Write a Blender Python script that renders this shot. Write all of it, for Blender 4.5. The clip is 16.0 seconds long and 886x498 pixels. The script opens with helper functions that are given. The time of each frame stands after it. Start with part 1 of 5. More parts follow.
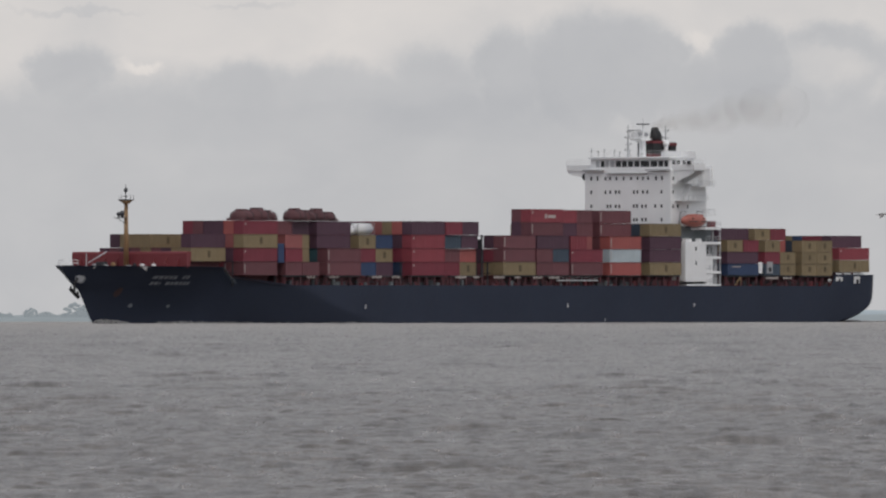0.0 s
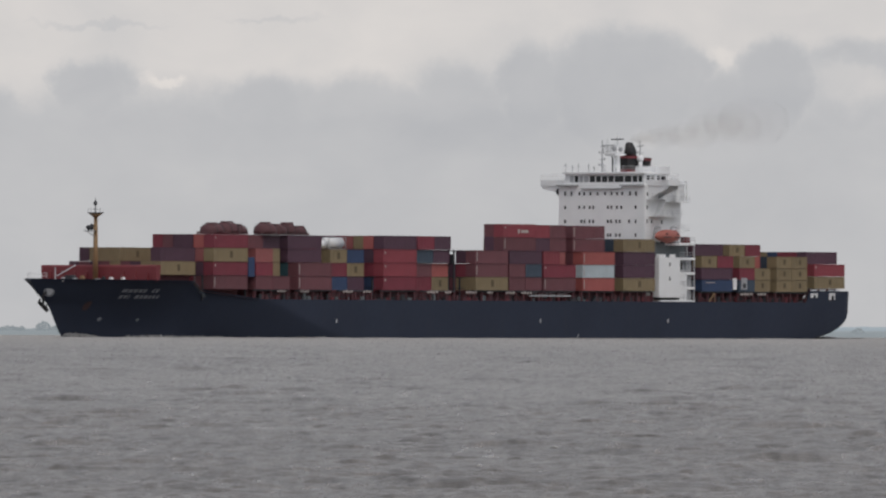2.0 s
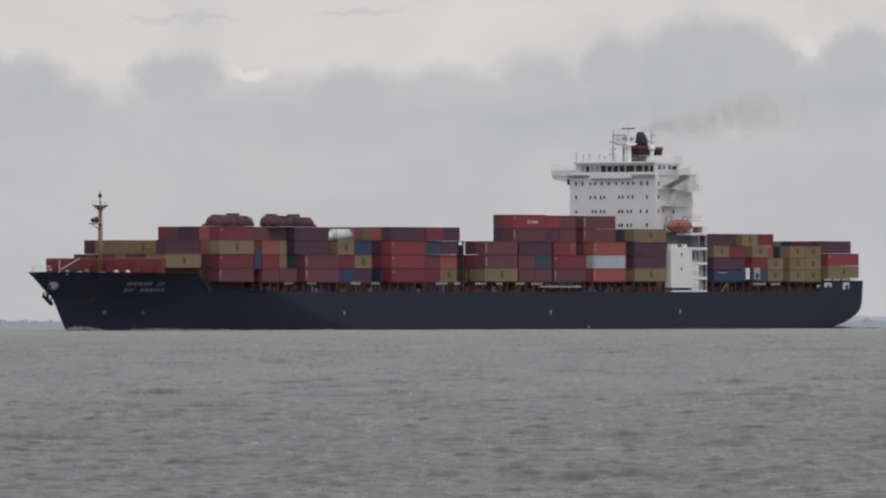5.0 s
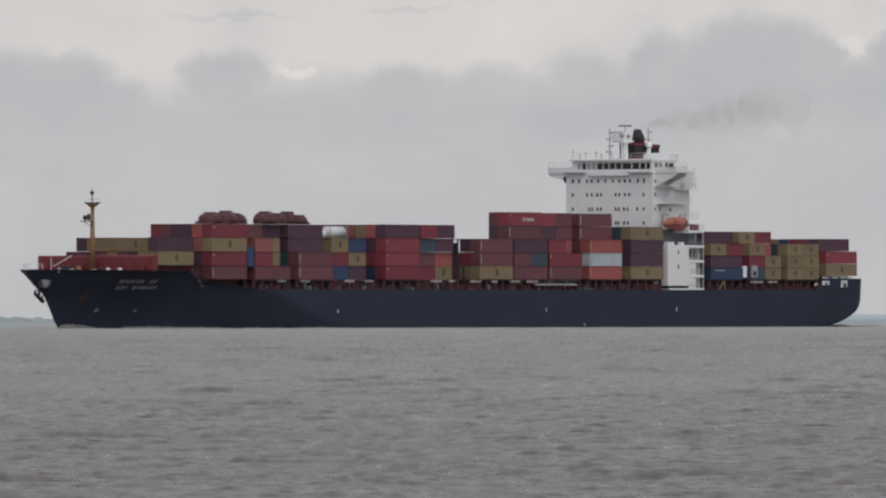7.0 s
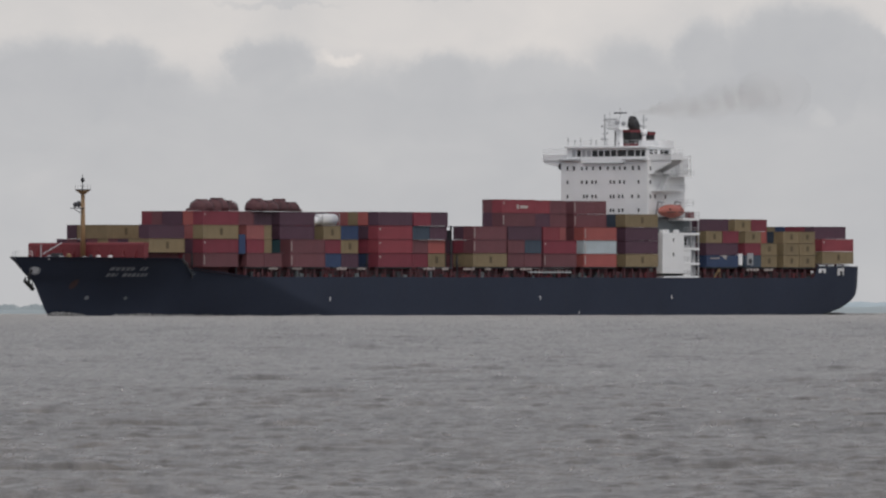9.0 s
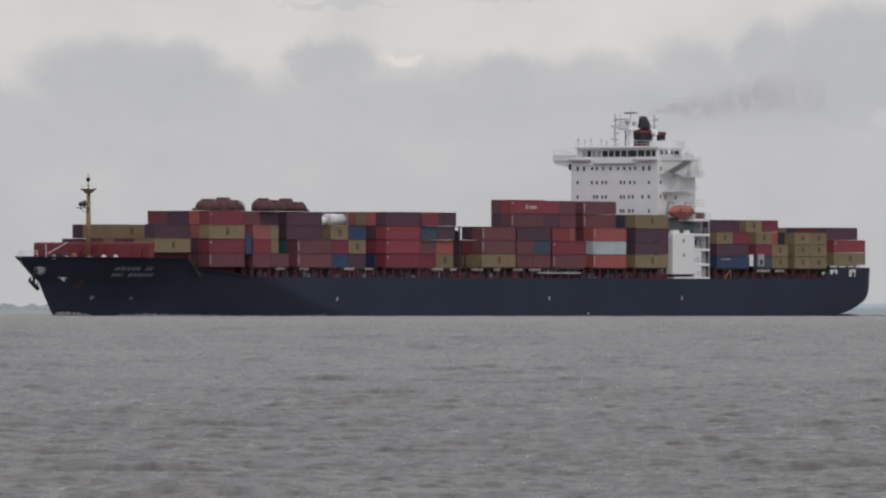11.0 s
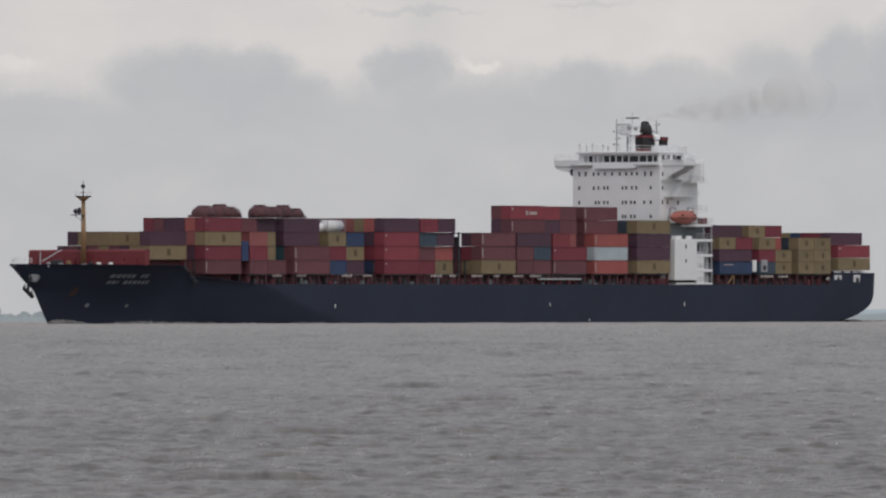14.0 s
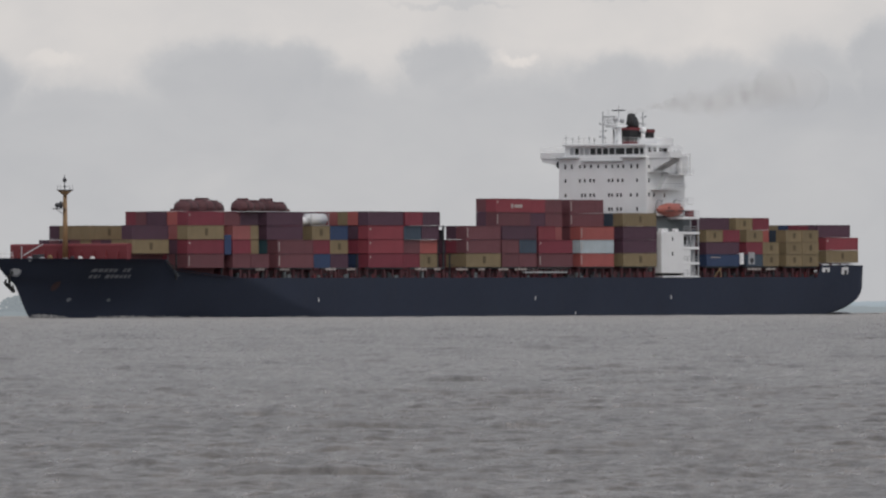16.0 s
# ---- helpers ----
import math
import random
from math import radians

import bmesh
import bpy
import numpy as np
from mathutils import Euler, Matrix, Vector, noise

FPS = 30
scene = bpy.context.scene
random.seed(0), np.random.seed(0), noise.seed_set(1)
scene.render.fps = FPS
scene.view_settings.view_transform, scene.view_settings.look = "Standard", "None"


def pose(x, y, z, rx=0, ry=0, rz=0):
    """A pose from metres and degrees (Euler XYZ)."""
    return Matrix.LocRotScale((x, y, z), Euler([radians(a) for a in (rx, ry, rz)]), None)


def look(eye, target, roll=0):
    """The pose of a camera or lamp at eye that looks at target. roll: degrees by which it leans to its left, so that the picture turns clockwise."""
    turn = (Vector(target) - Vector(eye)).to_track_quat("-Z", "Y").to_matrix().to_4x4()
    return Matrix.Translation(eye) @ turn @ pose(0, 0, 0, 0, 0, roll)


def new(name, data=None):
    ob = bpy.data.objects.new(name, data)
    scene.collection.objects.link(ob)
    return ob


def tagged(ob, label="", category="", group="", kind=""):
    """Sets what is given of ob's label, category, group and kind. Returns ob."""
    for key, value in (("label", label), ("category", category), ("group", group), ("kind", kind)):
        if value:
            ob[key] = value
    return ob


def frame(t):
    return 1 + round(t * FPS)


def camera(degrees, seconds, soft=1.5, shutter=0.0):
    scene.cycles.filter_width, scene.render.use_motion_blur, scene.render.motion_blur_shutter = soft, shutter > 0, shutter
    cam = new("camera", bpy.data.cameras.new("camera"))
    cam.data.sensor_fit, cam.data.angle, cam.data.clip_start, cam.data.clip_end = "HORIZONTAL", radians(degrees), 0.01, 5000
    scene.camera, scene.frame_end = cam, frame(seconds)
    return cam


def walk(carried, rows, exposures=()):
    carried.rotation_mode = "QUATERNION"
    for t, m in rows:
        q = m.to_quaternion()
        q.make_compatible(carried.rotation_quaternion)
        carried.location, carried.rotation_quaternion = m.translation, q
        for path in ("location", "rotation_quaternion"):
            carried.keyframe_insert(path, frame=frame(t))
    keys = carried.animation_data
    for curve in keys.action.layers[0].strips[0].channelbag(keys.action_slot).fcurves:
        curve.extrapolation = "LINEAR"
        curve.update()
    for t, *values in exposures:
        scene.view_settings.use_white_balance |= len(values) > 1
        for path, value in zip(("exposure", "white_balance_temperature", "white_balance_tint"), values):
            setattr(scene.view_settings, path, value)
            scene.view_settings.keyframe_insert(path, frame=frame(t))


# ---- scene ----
cam = camera(3.5711, 16.0, soft=2.3)
EYE = (0.0, 0.0, 2.294)
SECONDS = 16.0
# seconds, pan to the right, tilt up and lean of the hand-held long lens, in degrees
PATH = [
    (0.0, -0.3224, 0.2531, -0.063), (0.5, -0.3985, 0.2686, 0.013), (1.0, -0.3973, 0.2901, 0.014), (1.5, -0.4441, 0.2899, 0.008),
    (2.0, -0.3741, 0.3136, 0.188), (2.5, -0.3466, 0.3294, 0.133), (3.0, -0.3699, 0.3321, 0.123), (3.5, -0.4624, 0.3017, 0.079),
    (4.0, -0.5179, 0.2835, 0.078), (4.5, -0.6249, 0.2721, 0.035), (5.0, -0.6589, 0.2798, -0.116), (7.5, -0.8593, 0.2639, -0.102),
    (8.0, -0.9146, 0.2402, -0.141), (8.5, -0.9419, 0.2550, -0.120), (9.0, -0.9475, 0.2219, -0.043), (11.5, -1.2067, 0.2251, 0.024),
    (12.0, -1.2400, 0.2250, -0.068), (12.5, -1.2860, 0.2205, -0.132), (13.0, -1.3541, 0.2089, -0.088), (13.5, -1.3697, 0.2418, -0.121),
    (14.0, -1.4077, 0.2515, -0.105), (14.5, -1.4328, 0.2117, -0.158), (15.0, -1.4633, 0.1729, -0.214), (15.5, -1.5031, 0.1692, -0.231),
    (16.0, -1.5202, 0.2253, -0.240),
]


def aim(pan, tilt, lean):
    a, e = radians(pan), radians(tilt)
    way = Vector((math.sin(a) * math.cos(e), math.cos(a) * math.cos(e), math.sin(e)))
    return look(EYE, Vector(EYE) + way * 100.0, lean)


walk(cam, [(t, aim(a, e, r)) for t, a, e, r in PATH])

# ---- world, sun, exposure ----
world = bpy.data.worlds.new("overcast_sky")
scene.world = world
world.use_nodes = True
wn, wl = world.node_tree.nodes, world.node_tree.links
wn.clear()
w_out = wn.new("ShaderNodeOutputWorld")
w_sky = wn.new("ShaderNodeTexSky")
w_sky.sky_type = "NISHITA"
w_sky.sun_disc = False
w_sky.sun_elevation, w_sky.sun_rotation = radians(57), radians(156)
w_sky.dust_density = 4.0
w_blue = wn.new("ShaderNodeBackground")
w_blue.inputs["Strength"].default_value = 0.05
wl.new(w_sky.outputs["Color"], w_blue.inputs["Color"])
w_co = wn.new("ShaderNodeTexCoord")
w_noise = wn.new("ShaderNodeTexNoise")
w_noise.inputs["Scale"].default_value = 3.0
w_noise.inputs["Detail"].default_value = 6.0
wl.new(w_co.outputs["Generated"], w_noise.inputs["Vector"])
w_ramp = wn.new("ShaderNodeValToRGB")
w_ramp.color_ramp.elements[0].position, w_ramp.color_ramp.elements[0].color = 0.3, (0.40, 0.405, 0.425, 1)
w_ramp.color_ramp.elements[1].position, w_ramp.color_ramp.elements[1].color = 0.7, (0.62, 0.60, 0.59, 1)
wl.new(w_noise.outputs["Fac"], w_ramp.inputs["Fac"])
w_cloud = wn.new("ShaderNodeBackground")
w_cloud.inputs["Strength"].default_value = 0.80
wl.new(w_ramp.outputs["Color"], w_cloud.inputs["Color"])
w_add = wn.new("ShaderNodeAddShader")
wl.new(w_blue.outputs[0], w_add.inputs[0])
wl.new(w_cloud.outputs[0], w_add.inputs[1])
wl.new(w_add.outputs[0], w_out.inputs["Surface"])

sun_data = bpy.data.lights.new("sun", "SUN")
sun_data.energy, sun_data.angle, sun_data.color = 0.7, radians(25), (1.0, 0.985, 0.96)
sun = new("sun", sun_data)
sun.matrix_world = look((0, 0, 300), (-75, 170, 0))
scene.view_settings.exposure = 0.0

# ---- the ship's course ----
COURSE = 236.633                       # turn of the ship's bow about z
START = Vector((-68.20, 2883.34, 0))  # the ship's origin at the start
SPEED = 7.602
AHEAD = Vector((math.cos(radians(COURSE)), math.sin(radians(COURSE)), 0))
STEPS = (0.0, 4.0, 8.0, 12.0, 16.0)
CARRIED = []                          # things that ride on the ship, with their place on it


def ship_pose(t):
    p = START + AHEAD * SPEED * t
    return pose(p.x, p.y, 0, 0, 0, COURSE)


def ride(ob, m):
    """Puts ob at m in the ship's space and has it carried along."""
    ob.matrix_basis = ship_pose(0) @ m
    CARRIED.append((ob, m))
    return ob


# ---- building helpers ----
def box(bm, x0, x1, y0, y1, z0, z1, bevel=0.0):
    r = bmesh.ops.create_cube(bm, size=1.0, matrix=Matrix.Translation(((x0 + x1) / 2, (y0 + y1) / 2, (z0 + z1) / 2)) @ Matrix.Diagonal((abs(x1 - x0), abs(y1 - y0), abs(z1 - z0), 1)))
    if bevel:
        es = list({e for v in r["verts"] for e in v.link_edges})
        bmesh.ops.bevel(bm, geom=es, offset=bevel, segments=2, affect="EDGES", profile=0.6)
    return bm


def rod(bm, a, b, r, n=8, r2=None):
    a, b = Vector(a), Vector(b)
    d = b - a
    m = Matrix.Translation((a + b) / 2) @ d.to_track_quat("Z", "Y").to_matrix().to_4x4()
    bmesh.ops.create_cone(bm, cap_ends=True, segments=n, radius1=r, radius2=r if r2 is None else r2, depth=d.length, matrix=m)
    return bm


def ball(bm, c, r, sub=2):
    m = Matrix.Translation(c) @ Matrix.Diagonal((*(r if isinstance(r, tuple) else (r, r, r)), 1))
    bmesh.ops.create_icosphere(bm, subdivisions=sub, radius=1.0, matrix=m)
    return bm


def prism(bm, outline, y0, y1):
    """A plate: an outline in x and z, drawn out from y0 to y1."""
    a = [bm.verts.new((x, y0, z)) for x, z in outline]
    b = [bm.verts.new((x, y1, z)) for x, z in outline]
    n = len(a)
    bm.faces.new(a)
    bm.faces.new(b[::-1])
    for i in range(n):
        bm.faces.new((a[i], b[i], b[(i + 1) % n], a[(i + 1) % n]))
    bmesh.ops.recalc_face_normals(bm, faces=bm.faces)
    return bm


def mesh_of(name, bm, material, smooth=False):
    me = bpy.data.meshes.new(name)
    bm.to_mesh(me)
    bm.free()
    me.materials.append(material)
    if smooth:
        me.polygons.foreach_set("use_smooth", [True] * len(me.polygons))
    return me


def part(name, bm, material, parent, label="", smooth=False):
    ob = new(name, mesh_of(name, bm, material, smooth))
    ob.parent = parent
    return tagged(ob, label)


def thing(name, bm, material, smooth=False):
    return new(name, mesh_of(name, bm, material, smooth))


# ---- materials ----
def shader(name, rough=0.6, metal=0.0):
    m = bpy.data.materials.new(name)
    m.use_nodes = True
    nt = m.node_tree
    b = nt.nodes["Principled BSDF"]
    b.inputs["Roughness"].default_value, b.inputs["Metallic"].default_value = rough, metal
    return m, nt, b


def node(nt, kind, **values):
    n = nt.nodes.new(kind)
    for k, v in values.items():
        n.inputs[k].default_value = v
    return n


def paint(name, colour, rough=0.55, wear=0.25, streak=0.0, rust=(0.16, 0.075, 0.04), metal=0.0, big=0.25, fine=3.0, gloss=0.5):
    """Weathered paint: broad fading, fine grime, and rust streaks that run down."""
    m, nt, b = shader(name, rough, metal)
    b.inputs["Specular IOR Level"].default_value = gloss
    co = node(nt, "ShaderNodeTexCoord")
    n1 = node(nt, "ShaderNodeTexNoise", Scale=big, Detail=4.0)
    n2 = node(nt, "ShaderNodeTexNoise", Scale=fine, Detail=6.0, Roughness=0.7)
    for n in (n1, n2):
        nt.links.new(co.outputs["Object"], n.inputs["Vector"])
    info = node(nt, "ShaderNodeObjectInfo")
    tone = node(nt, "ShaderNodeMapRange")
    tone.inputs["To Min"].default_value, tone.inputs["To Max"].default_value = 1 - wear * 0.9, 1 + wear * 0.6
    mix = node(nt, "ShaderNodeMath")
    mix.operation = "ADD"
    half = node(nt, "ShaderNodeMath")
    half.operation = "MULTIPLY_ADD"
    half.inputs[1].default_value, half.inputs[2].default_value = 0.4, -0.2
    nt.links.new(info.outputs["Random"], half.inputs[0])
    nt.links.new(n1.outputs["Fac"], mix.inputs[0])
    nt.links.new(half.outputs[0], mix.inputs[1])
    nt.links.new(mix.outputs[0], tone.inputs["Value"])
    tint = node(nt, "ShaderNodeVectorMath")
    tint.operation = "SCALE"
    tint.inputs[0].default_value = colour
    nt.links.new(tone.outputs[0], tint.inputs["Scale"])
    last = tint.outputs[0]
    if streak:
        st = node(nt, "ShaderNodeMapping")
        st.inputs["Scale"].default_value = (1.6, 1.6, 0.12)
        nt.links.new(co.outputs["Object"], st.inputs["Vector"])
        n3 = node(nt, "ShaderNodeTexNoise", Scale=1.0, Detail=5.0, Roughness=0.65)
        nt.links.new(st.outputs[0], n3.inputs["Vector"])
        sr = node(nt, "ShaderNodeMapRange")
        sr.inputs["From Min"].default_value, sr.inputs["From Max"].default_value = 0.56, 0.74
        sr.inputs["To Max"].default_value = streak
        nt.links.new(n3.outputs["Fac"], sr.inputs["Value"])
        mx = node(nt, "ShaderNodeMix")
        mx.data_type = "RGBA"
        nt.links.new(sr.outputs[0], mx.inputs["Factor"])
        nt.links.new(last, mx.inputs["A"])
        mx.inputs["B"].default_value = (*rust, 1)
        last = mx.outputs["Result"]
    nt.links.new(last, b.inputs["Base Color"])
    rr = node(nt, "ShaderNodeMapRange")
    rr.inputs["To Min"].default_value, rr.inputs["To Max"].default_value = max(0.05, rough - 0.12), min(1, rough + 0.15)
    nt.links.new(n2.outputs["Fac"], rr.inputs["Value"])
    nt.links.new(rr.outputs[0], b.inputs["Roughness"])
    bump = node(nt, "ShaderNodeBump", Strength=0.15, Distance=0.02)
    nt.links.new(n2.outputs["Fac"], bump.inputs["Height"])
    nt.links.new(bump.outputs[0], b.inputs["Normal"])
    return m


HULL = paint("hull_navy", (0.0290, 0.0365, 0.0590), 0.7, 0.3, 0.25, (0.05, 0.042, 0.042), big=0.06, fine=1.2, gloss=0.2)
WHITE = paint("ship_white", (0.77, 0.78, 0.785), 0.55, 0.12, 0.08, (0.48, 0.40, 0.32))
DECK = paint("deck_red_brown", (0.13, 0.035, 0.03), 0.8, 0.4, 0.2)
COAMING = paint("coaming_maroon", (0.100, 0.030, 0.037), 0.75, 0.4, 0.3)
DARK = paint("dark_steel", (0.03, 0.032, 0.038), 0.6, 0.3)
BLACK = paint("funnel_black", (0.012, 0.012, 0.014), 0.6, 0.3)
MASTYEL = paint("mast_buff", (0.27, 0.17, 0.085), 0.6, 0.2, 0.2)
ORANGE = paint("lifeboat_orange", (0.33, 0.10, 0.075), 0.45, 0.15)
BREAK = paint("breakwater_red", (0.160, 0.026, 0.033), 0.6, 0.25, 0.2)
GLASS = paint("dark_glass", (0.015, 0.017, 0.02), 0.12, 0.1)
BAR = paint("label_white", (0.68, 0.68, 0.68), 0.6, 0.1)
TARP = paint("tarpaulin_maroon", (0.092, 0.036, 0.041), 0.75, 0.35, fine=1.5)
TANKW = paint("tank_white", (0.70, 0.71, 0.72), 0.4, 0.1)
STEEL = paint("pale_grey_steel", (0.36, 0.37, 0.385), 0.6, 0.2, 0.2)
FOAM = paint("foam_white", (0.22, 0.22, 0.22), 0.9, 0.2)
BOOT = paint("red_plate", (0.055, 0.028, 0.03), 0.7, 0.3)
GREY = paint("logo_grey", (0.20, 0.21, 0.235), 0.7, 0.2)
EMBLEM = paint("emblem_brown", (0.105, 0.078, 0.042), 0.7, 0.3)
STRIPE = paint("stripe_worn", (0.40, 0.35, 0.33), 0.7, 0.4)
# grey-green steel, darkened to carry the shade of recesses in its colour
SHADED = paint("grey_green_shaded_steel", (0.15, 0.17, 0.18), 0.7, 0.3)
CREST = paint("crest_white", (0.48, 0.48, 0.47), 0.9, 0.15)
NAVY = paint("locker_navy", (0.024, 0.046, 0.115), 0.6, 0.25)
# dark reflection at the stern, put into the wake's colour
WAKE = paint("wake_dark_reflection", (0.075, 0.068, 0.062), 0.3, 0.3)


def cloud_material():
    """Overcast: a pale base, broad soft shapes of darker and lighter cloud and ragged noise at their rims."""
    m = bpy.data.materials.new("cloud_bank")
    m.use_nodes = True
    nt = m.node_tree
    nt.nodes.clear()
    co = node(nt, "ShaderNodeTexCoord")
    flat = node(nt, "ShaderNodeMapping")
    flat.inputs["Scale"].default_value = (0.01, 0.0, 0.01)   # hundreds of metres
    nt.links.new(co.outputs["Object"], flat.inputs["Vector"])
    rag = node(nt, "ShaderNodeTexNoise", Scale=5.0, Detail=9.0, Roughness=0.66)
    nt.links.new(flat.outputs[0], rag.inputs["Vector"])
    off = node(nt, "ShaderNodeVectorMath")
    off.operation = "SUBTRACT"
    off.inputs[1].default_value = (0.5, 0.5, 0.5)
    nt.links.new(rag.outputs["Color"], off.inputs[0])
    amp = node(nt, "ShaderNodeVectorMath")
    amp.operation = "MULTIPLY"
    amp.inputs[1].default_value = (0.22, 0.0, 0.16)
    nt.links.new(off.outputs[0], amp.inputs[0])
    warped = node(nt, "ShaderNodeVectorMath")
    warped.operation = "ADD"
    nt.links.new(flat.outputs[0], warped.inputs[0])
    nt.links.new(amp.outputs[0], warped.inputs[1])

    def lobe(x, z, w, up, down, s, soft):
        """A heap of cloud about x, z in hundreds of metres: w to either side, up above and down below."""
        d = node(nt, "ShaderNodeVectorMath")
        d.operation = "SUBTRACT"
        d.inputs[1].default_value = (x, 0, z)
        nt.links.new(warped.outputs[0], d.inputs[0])
        over = node(nt, "ShaderNodeVectorMath")
        over.operation = "MAXIMUM"
        over.inputs[1].default_value = (-100, 0, 0)
        nt.links.new(d.outputs[0], over.inputs[0])
        under = node(nt, "ShaderNodeVectorMath")
        under.operation = "MINIMUM"
        under.inputs[1].default_value = (0, 0, 0)
        nt.links.new(d.outputs[0], under.inputs[0])
        q = node(nt, "ShaderNodeVectorMath")
        q.operation = "MULTIPLY"
        q.inputs[1].default_value = (1 / w, 0, 1 / up)
        nt.links.new(over.outputs[0], q.inputs[0])
        q2 = node(nt, "ShaderNodeVectorMath")
        q2.operation = "MULTIPLY_ADD"
        q2.inputs[1].default_value = (0, 0, 1 / down)
        nt.links.new(under.outputs[0], q2.inputs[0])
        nt.links.new(q.outputs[0], q2.inputs[2])
        r = node(nt, "ShaderNodeVectorMath")
        r.operation = "LENGTH"
        nt.links.new(q2.outputs[0], r.inputs[0])
        k = node(nt, "ShaderNodeMapRange")
        k.interpolation_type = "SMOOTHSTEP"
        k.inputs["From Min"].default_value, k.inputs["From Max"].default_value = 1.04, soft
        k.inputs["To Max"].default_value = s
        nt.links.new(r.outputs["Value"], k.inputs["Value"])
        return k.outputs[0]

    def calc(operation, a, b):
        n = node(nt, "ShaderNodeMath")
        n.operation = operation
        for socket, value in zip(n.inputs, (a, b)):
            if isinstance(value, float):
                socket.default_value = value
            else:
                nt.links.new(value, socket)
        return n.outputs[0]

    # heaps that stand before the pale upper sky, right to left
    heaps = (
        (1.45, 0.92, 0.30, 0.13, 0.35, 0.8, 0.5), (1.08, 0.92, 0.26, 0.12, 0.35, 0.78, 0.5), (0.79, 0.90, 0.20, 0.145, 0.35, 0.9, 0.55),
        (0.48, 0.91, 0.13, 0.12, 0.35, 0.88, 0.5), (0.28, 0.88, 0.36, 0.22, 0.40, 0.94, 0.6), (-0.05, 0.87, 0.18, 0.16, 0.35, 0.85, 0.5),
        (-0.30, 0.82, 0.34, 0.17, 0.35, 0.7, 0.3), (-0.64, 0.80, 0.62, 0.13, 0.35, 0.7, 0.35), (-0.98, 0.79, 0.30, 0.14, 0.35, 0.75, 0.4),
        (-1.57, 0.86, 0.22, 0.12, 0.26, 0.80, 0.35), (-1.66, 0.87, 0.11, 0.10, 0.2, 0.8, 0.4), (-1.62, 0.72, 0.55, 0.13, 0.35, 0.72, 0.3),
        (-2.31, 0.80, 0.44, 0.19, 0.32, 0.84, 0.45), (-2.12, 0.84, 0.22, 0.13, 0.3, 0.8, 0.45), (-2.85, 0.70, 0.6, 0.14, 0.35, 0.72, 0.3), (-3.28, 0.80, 0.30, 0.16, 0.35, 0.85, 0.5),
        (-0.8, 0.20, 6.5, 0.70, 0.9, 0.80, 0.74), (0.60, 0.80, 0.30, 0.16, 0.35, 0.85, 0.4), (-1.95, 0.76, 0.25, 0.14, 0.3, 0.72, 0.3),
    )
    cover = None
    for row in heaps:
        k = lobe(*row)
        cover = k if cover is None else calc("MAXIMUM", cover, k)
    # breaks and thin veils
    lights = (
        (1.05, 0.90, 0.19, 0.08, 0.17, 0.24, 0.4), (1.18, 0.83, 0.14, 0.08, 0.12, 0.12, 0.3), (0.60, 0.985, 0.05, 0.05, 0.08, 0.14, 0.3), (-1.31, 0.868, 0.085, 0.018, 0.022, 0.26, 0.3),
        (-1.39, 0.878, 0.05, 0.03, 0.03, 0.14, 0.3), (-2.93, 0.90, 0.12, 0.03, 0.05, 0.16, 0.3), (0.33, 0.65, 0.05, 0.07, 0.05, 0.14, 0.3), (1.2, 0.56, 0.3, 0.12, 0.14, 0.06, 0.2), (-1.1, 0.52, 0.4, 0.12, 0.14, 0.07, 0.2),
        (-1.57, 1.068, 0.30, 0.016, 0.016, -0.14, 0.3), (-0.95, 1.095, 0.22, 0.012, 0.016, -0.12, 0.3), (-0.2, 0.72, 0.7, 0.10, 0.14, -0.08, 0.2),
    )
    extra = None
    for row in lights:
        k = lobe(*row)
        extra = k if extra is None else calc("ADD", extra, k)
    wide = node(nt, "ShaderNodeTexNoise", Scale=1.5, Detail=5.0, Roughness=0.5)
    nt.links.new(flat.outputs[0], wide.inputs["Vector"])
    puff = node(nt, "ShaderNodeTexNoise", Scale=2.4, Detail=9.0, Roughness=0.56)
    puff.inputs["Distortion"].default_value = 0.4
    squash = node(nt, "ShaderNodeVectorMath")
    squash.operation = "MULTIPLY"
    squash.inputs[1].default_value = (1.0, 1.0, 1.7)
    nt.links.new(flat.outputs[0], squash.inputs[0])
    nt.links.new(squash.outputs[0], puff.inputs["Vector"])
    grain = calc("ADD", calc("MULTIPLY", calc("SUBTRACT", wide.outputs["Fac"], 0.5), 0.34), calc("MULTIPLY", calc("SUBTRACT", puff.outputs["Fac"], 0.5), 0.34))
    apart = node(nt, "ShaderNodeSeparateXYZ")
    nt.links.new(warped.outputs[0], apart.inputs[0])
    body = node(nt, "ShaderNodeValToRGB")          # heaps: greyer at the foot, paler below and at the top
    stops = ((0.10, 0.30), (0.40, 0.34), (0.55, 0.31), (0.66, 0.25), (0.78, 0.32), (0.92, 0.42))
    while len(body.color_ramp.elements) < len(stops):
        body.color_ramp.elements.new(0.5)
    for e, (at_z, v) in zip(body.color_ramp.elements, stops):
        e.position, e.color = at_z, (v, v, v, 1)
    nt.links.new(calc("DIVIDE", apart.outputs["Z"], 1.2), body.inputs["Fac"])
    open_sky = calc("MULTIPLY", calc("SUBTRACT", 1.0, cover), 0.80)
    cloudy = calc("MULTIPLY", cover, body.outputs["Color"])
    tot = node(nt, "ShaderNodeMath")
    tot.operation = "ADD"
    nt.links.new(calc("ADD", calc("ADD", open_sky, cloudy), extra), tot.inputs[0])
    nt.links.new(grain, tot.inputs[1])
    ramp = node(nt, "ShaderNodeValToRGB")
